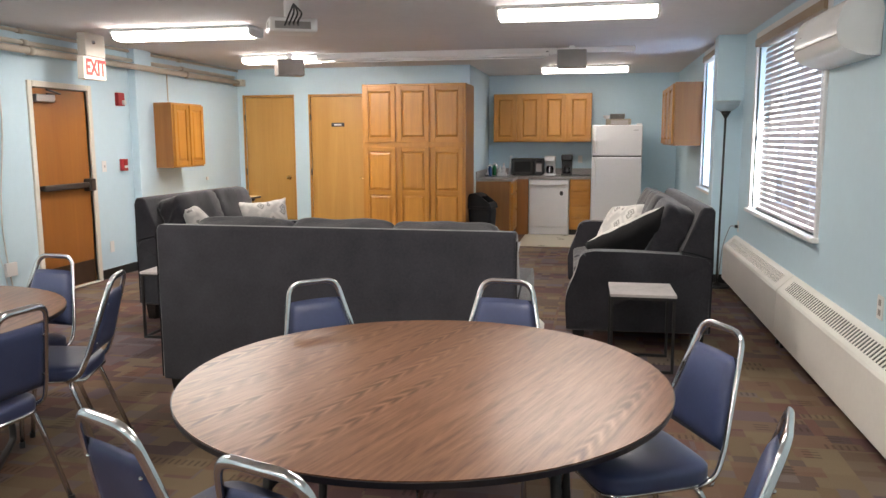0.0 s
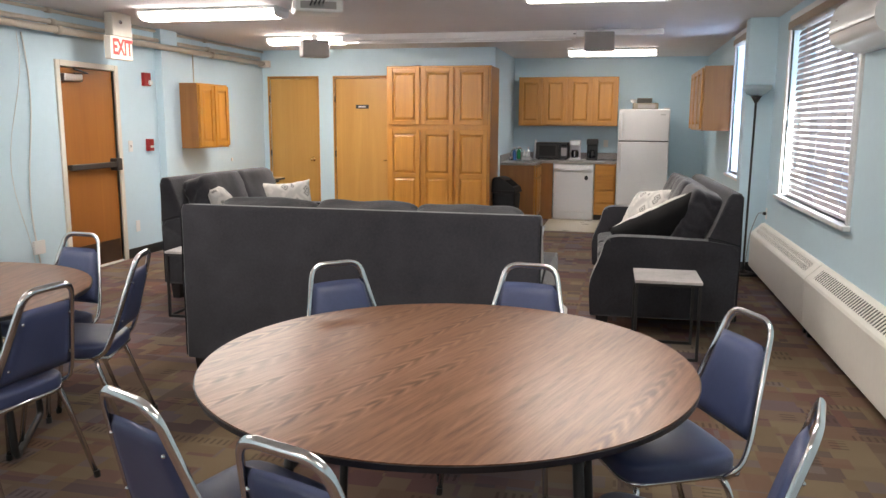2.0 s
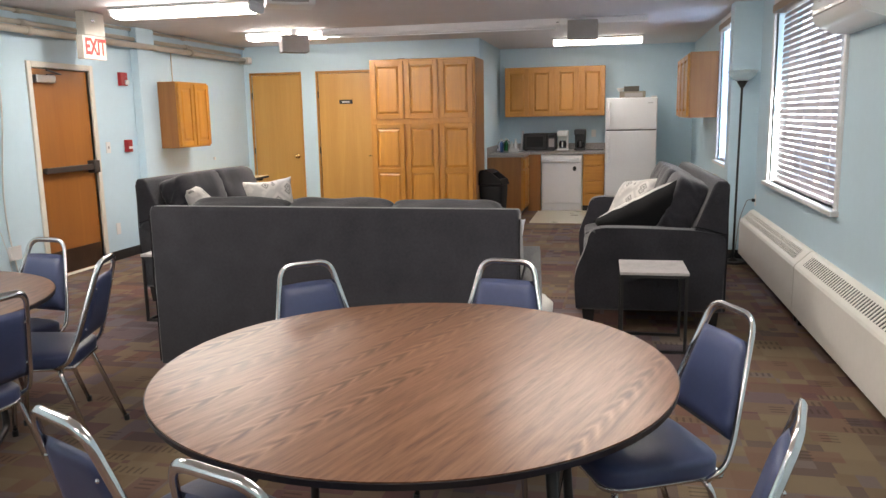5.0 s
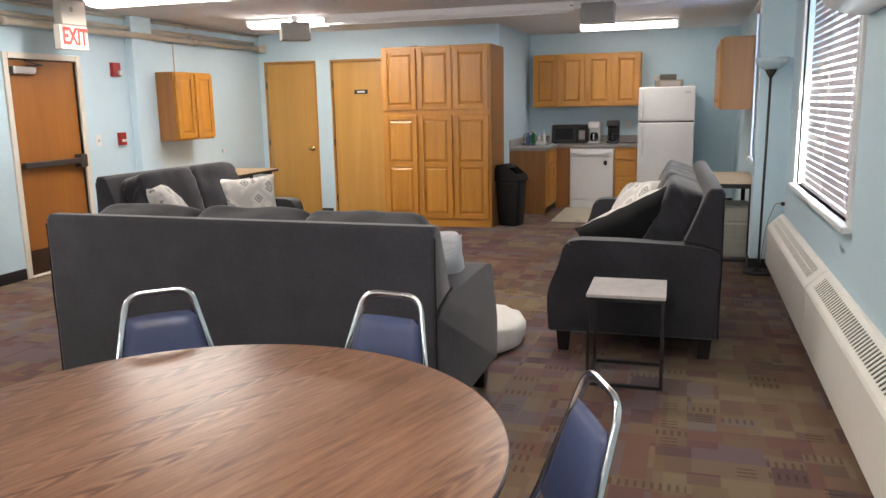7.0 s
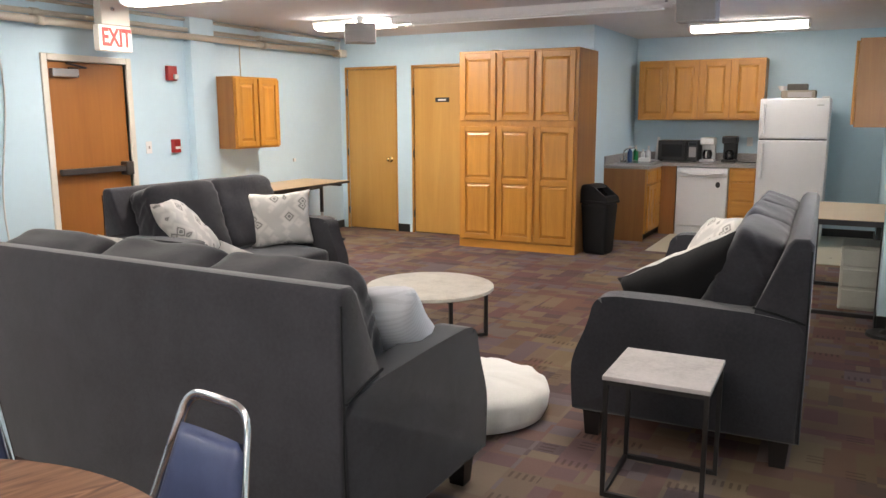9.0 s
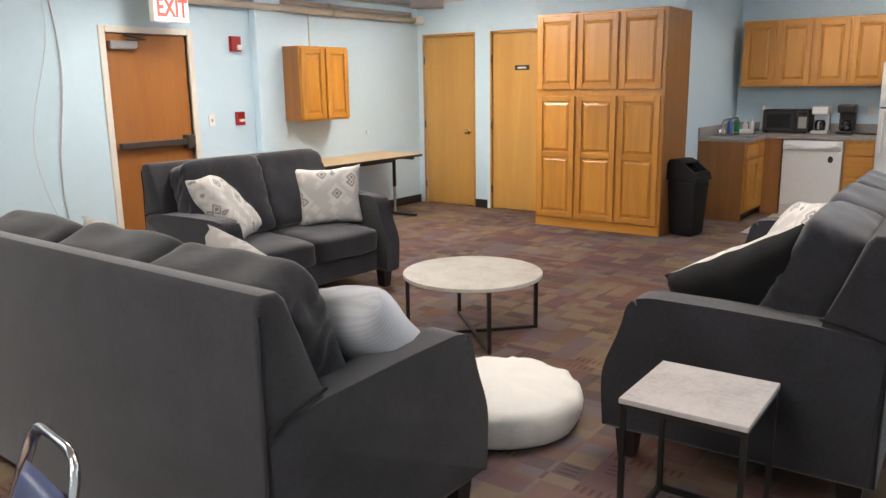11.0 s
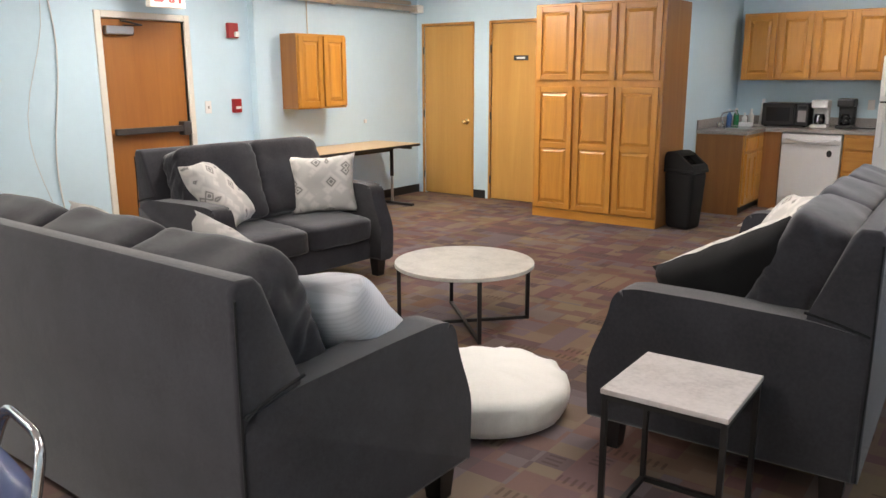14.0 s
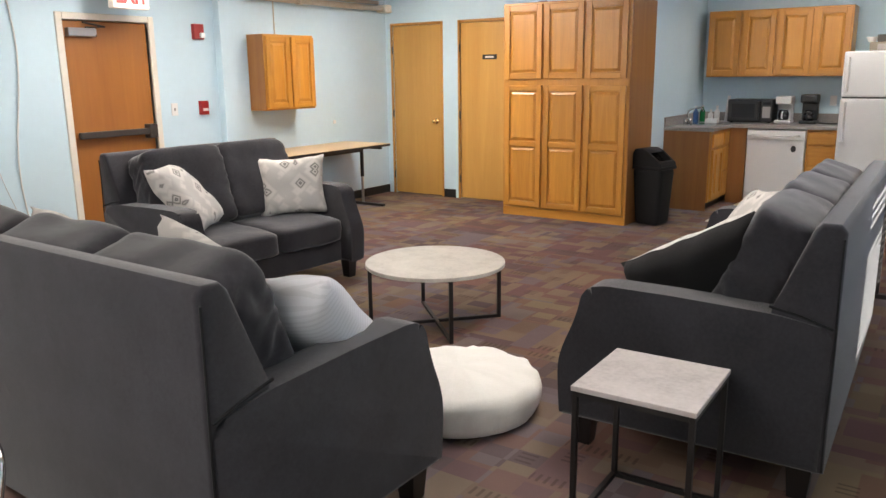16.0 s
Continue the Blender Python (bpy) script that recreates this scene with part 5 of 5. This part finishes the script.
plate("wall_socket", "white wall socket above the radiator", EAST - 0.007, EAST - 0.001, 4.04, 4.12, 0.57, 0.69, None, ((EAST - 0.009, EAST - 0.006, 4.065, 4.095, 0.64, 0.67), (EAST - 0.009, EAST - 0.006, 4.065, 4.095, 0.59, 0.62)))
plate("wall_socket", "white wall socket behind the lamp", EAST - 0.006, EAST - 0.001, 7.95, 8.02, 0.54, 0.65)
plate("wall_socket", "white wall socket near the exit door", WEST + 0.001, WEST + 0.007, 7.32, 7.39, 0.27, 0.39)
plate("wall_socket", "white wall socket beside the round table", WEST + 0.001, WEST + 0.03, 5.80, 5.93, 0.27, 0.39)
plate("light_switch", "white light switch beside the exit door", WEST + 0.001, WEST + 0.008, 7.27, 7.34, 1.13, 1.245, None, ((WEST + 0.007, WEST + 0.013, 7.298, 7.312, 1.175, 1.20),))
plate("wall_button", "small white button on the wall", WEST + 0.001, WEST + 0.015, 9.47, 9.51, 0.93, 0.97)


def alarms():
    o = thing("fire_alarm", "red fire alarm strobe on the wall", "fire alarm", pose(WEST, 7.565, 1.825))
    part("box", boxed(0.001, 0.045, 0, 0.115, 0, 0.14, bevel=0.006, seg=2), M_RED, o)
    part("strobe", boxed(0.045, 0.075, 0.055, 0.105, 0.012, 0.06, bevel=0.01, seg=2), M_WHITE, o, "white strobe lens")
    o = thing("fire_alarm_pull", "red manual fire alarm pull station", "fire alarm", pose(WEST, 7.58, 1.127))
    part("box", boxed(0.001, 0.05, 0, 0.085, 0, 0.13, bevel=0.005, seg=2), M_RED, o)
    part("pull_bar", boxed(0.05, 0.058, 0.012, 0.073, 0.035, 0.06, bevel=0.002), M_WHITE, o, "white pull bar")
    o = thing("exit_sign", "white exit sign with red letters hanging from the ceiling", "exit sign", pose(-4.76, 6.51, 0))
    part("mount_box", boxed(0, 0.09, 0.02, 0.31, 2.235, TOP - 0.001, bevel=0.006), M_FRAME, o)
    face = part("sign_face", boxed(0.0, 0.075, 0.0, 0.33, 2.025, 2.235, bevel=0.006), M_SIGN, o, "glowing white panel")
    letters("EXIT", 0.20, 0.001, Matrix.Translation((0.0775, 0.168, 2.13)) @ Matrix.Rotation(radians(90), 4, "Z") @ Matrix.Rotation(radians(90), 4, "X") @ Matrix.Diagonal((0.72, 1, 1, 1)), M_SIGN_RED, "lettering", o)
    q = B()
    bmesh.ops.create_uvsphere(q, u_segments=14, v_segments=8, radius=0.02, matrix=Matrix.Translation((0.092, 0.13, 2.365)))
    part("test_lamp", q, M_CHROME, o, "small round test lamp", True)


alarms()


def piping():
    o = thing("wall_pipes", "painted conduit pipes along the wall under the ceiling", "pipes", kind="structure")
    for x, z, r, y1 in ((WEST + 0.11, 2.252, 0.032, 10.36), (WEST + 0.05, 2.322, 0.022, 10.30), (WEST + 0.02, 2.425, 0.016, 10.48)):
        q = B()
        rod(q, (x, SOUTH, z), (x, y1, z), r, seg=16)
        part("pipe", q, M_PIPE, o, "", True)
        for y in (-1.2, 1.6, 4.4, 6.2, 8.9):
            q = B()
            rod(q, (x, y - 0.035, z), (x, y + 0.035, z), r + 0.008, seg=16)
            part("coupling", q, M_PIPE, o, "", True)
    part("junction_box", boxed(WEST + 0.03, WEST + 0.17, 10.30, 10.42, 2.207, 2.297, bevel=0.006), M_FRAME, o)
    for y in (8.20, 8.62):
        q = B()
        rod(q, (WEST + 0.006, y, 1.885), (WEST + 0.006, y, 2.24), 0.006, seg=8)
        part("drop_conduit", q, M_PIPE, o, "", True)
    c = thing("hanging_cables", "two thin white cables hanging down the wall", "cable")
    for k, (a, sway) in enumerate(((5.86, 0.05), (5.72, 0.10))):
        q = B()
        pts = [(WEST + 0.012, a + sway * math.sin(j * 0.55 + k), 2.2 - 0.17 * j) for j in range(13)]
        sweep(q, pts, 0.007 if k == 0 else 0.003, seg=6)
        part("cable", q, M_WHITECORD, c, "", True)


piping()


def speakers():
    for x, y, z, turn, lab in ((-3.545, 8.65, 2.19, 36, "grey ceiling-hung loudspeaker near the wooden doors"), (-0.305, 8.62, 2.212, 0, "grey ceiling-hung loudspeaker before the screen case")):
        o = thing("loudspeaker", lab, "loudspeaker", pose(x, y, z, 0, 0, turn), "ceiling loudspeakers")
        part("cabinet", boxed(-0.155, 0.155, -0.09, 0.10, 0.0, 0.19, bevel=0.008), M_GREY, o)
        part("front_grille", boxed(-0.145, 0.145, -0.094, -0.0895, 0.008, 0.182), plain("speaker_cloth", (0.25, 0.235, 0.23), 0.9), o)
        part("bracket", boxed(-0.03, 0.03, -0.03, 0.03, 0.19, TOP - z - 0.001), M_WHITE, o)
    s = thing("screen_case", "long white roll-up projection screen case under the ceiling", "projection screen", pose(0, 8.74, 0))
    q = B()
    prism(q, [(0.0, 2.385), (0.0, TOP - 0.002), (0.11, TOP - 0.002), (0.11, 2.37), (0.03, 2.36)], -3.25, -0.555, "x", bevel=0.006)
    part("case", q, M_CEIL, s)
    part("end_cap", boxed(-0.555, -0.47, 0.0, 0.11, 2.375, TOP - 0.002, bevel=0.006), M_WHITE, s)
    part("slot", boxed(-0.59, -0.565, -0.004, 0.001, 2.402, 2.412), M_BLACK, s)
    part("rail", boxed(-0.47, 0.36, 0.02, 0.10, 2.385, TOP - 0.002, bevel=0.004), M_CEIL, s)
    part("lower_bar", boxed(-3.2, -0.6, 0.02, 0.05, 2.34, 2.358, bevel=0.004), M_WHITE, s)


speakers()


def projector():
    o = thing("projector", "white ceiling-mounted projector with dangling black cables", "projector", pose(-2.20, 5.40, 2.215, 0, 0, 28))
    part("case", boxed(-0.17, 0.17, -0.13, 0.13, 0.0, 0.10, bevel=0.018, seg=3), M_WHITE, o)
    part("side_vent", boxed(-0.1715, -0.17, -0.09, 0.05, 0.025, 0.075), M_GREY, o)
    q = B()
    rod(q, (0.06, 0.13, 0.05), (0.06, 0.155, 0.05), 0.035, seg=20)
    part("lens", q, M_DARKGLASS, o)
    part("port_panel", boxed(-0.13, 0.12, -0.1325, -0.13, 0.02, 0.07), M_GREY, o)
    part("mount", boxed(-0.05, 0.05, -0.05, 0.05, 0.10, TOP - 2.215 - 0.001, bevel=0.005), M_WHITE, o)
    for k in range(4):
        q = B()
        x = -0.06 + 0.03 * k
        sweep(q, arc([(x, -0.13, 0.045), (x - 0.01, -0.19, 0.03 + 0.01 * k), (x + 0.03, -0.17, 0.12), (0.01, -0.06, 0.20)], 0.06, 5), 0.006, seg=6)
        part("cable", q, M_BLACK, o, "", True)


projector()


def folding_table():
    o = thing("folding_table", "tan laminate folding table with black T-legs against the wall", "table", pose(WEST + 0.02, 8.05, 0))
    w, l, h = 0.66, 1.62, 0.715
    part("tabletop", boxed(0, w, 0, l, h - 0.004, h, bevel=0.001), M_TAN, o, "tan wood-grain top")
    part("edge_band", boxed(0, w, 0, l, h - 0.03, h - 0.0045, bevel=0.002), M_EDGE, o, "black edge")
    for y in (0.2, l - 0.12):
        q = B()
        rod(q, (0.33, y, 0.33), (0.33, y, h - 0.032), 0.021, seg=12)
        box(q, 0.04, 0.62, y - 0.02, y + 0.02, h - 0.06, h - 0.031, bevel=0.003)
        box(q, 0.03, 0.64, y - 0.025, y + 0.025, 0.0, 0.03, bevel=0.006)
        leg = part("t_leg", q, M_METAL, o)
        q = B()
        rod(q, (0.33, y, 0.029), (0.33, y, 0.345), 0.016, seg=12)
        part("leg_tube", q, M_STEEL, leg, "bare steel lower tube")
    part("stretcher", boxed(0.31, 0.35, 0.22, l - 0.14, h - 0.10, h - 0.062, bevel=0.003), M_METAL, o)


folding_table()


def kitchen_desk():
    o = thing("narrow_table", "narrow tan-topped table with black edge under the tall window", "table", pose(0.60, 8.30, 0))
    w, l, h = 0.575, 1.22, 0.73
    part("tabletop", boxed(0, w, 0, l, h - 0.004, h, bevel=0.001), M_TAN, o, "tan laminate top")
    part("edge_band", boxed(0, w, 0, l, h - 0.045, h - 0.0045, bevel=0.002), M_EDGE, o, "black edge")
    for y in (0.06, l - 0.06):
        part("leg", boxed(0.03, 0.07, y - 0.02, y + 0.02, 0.03, h - 0.046), M_METAL, o)
        part("leg", boxed(w - 0.07, w - 0.03, y - 0.02, y + 0.02, 0.03, h - 0.046), M_METAL, o)
        part("foot_rail", boxed(0.02, w - 0.02, y - 0.025, y + 0.025, 0.0, 0.03, bevel=0.004), M_METAL, o)
    b = thing("storage_bin", "pale plastic drawer bin standing under the narrow table", "bin", pose(0.86, 8.58, 0))
    part("bin_shell", boxed(0, 0.28, 0, 0.38, 0.0, 0.50, bevel=0.012, seg=2), plain("pale_bin_plastic", (0.42, 0.42, 0.36), 0.4), b)
    for k in range(3):
        part("drawer", boxed(0.015, 0.265, -0.012, 0.001, 0.02 + 0.16 * k, 0.16 + 0.16 * k, bevel=0.006), plain("bin_drawer", (0.36, 0.36, 0.31), 0.35), b)


kitchen_desk()
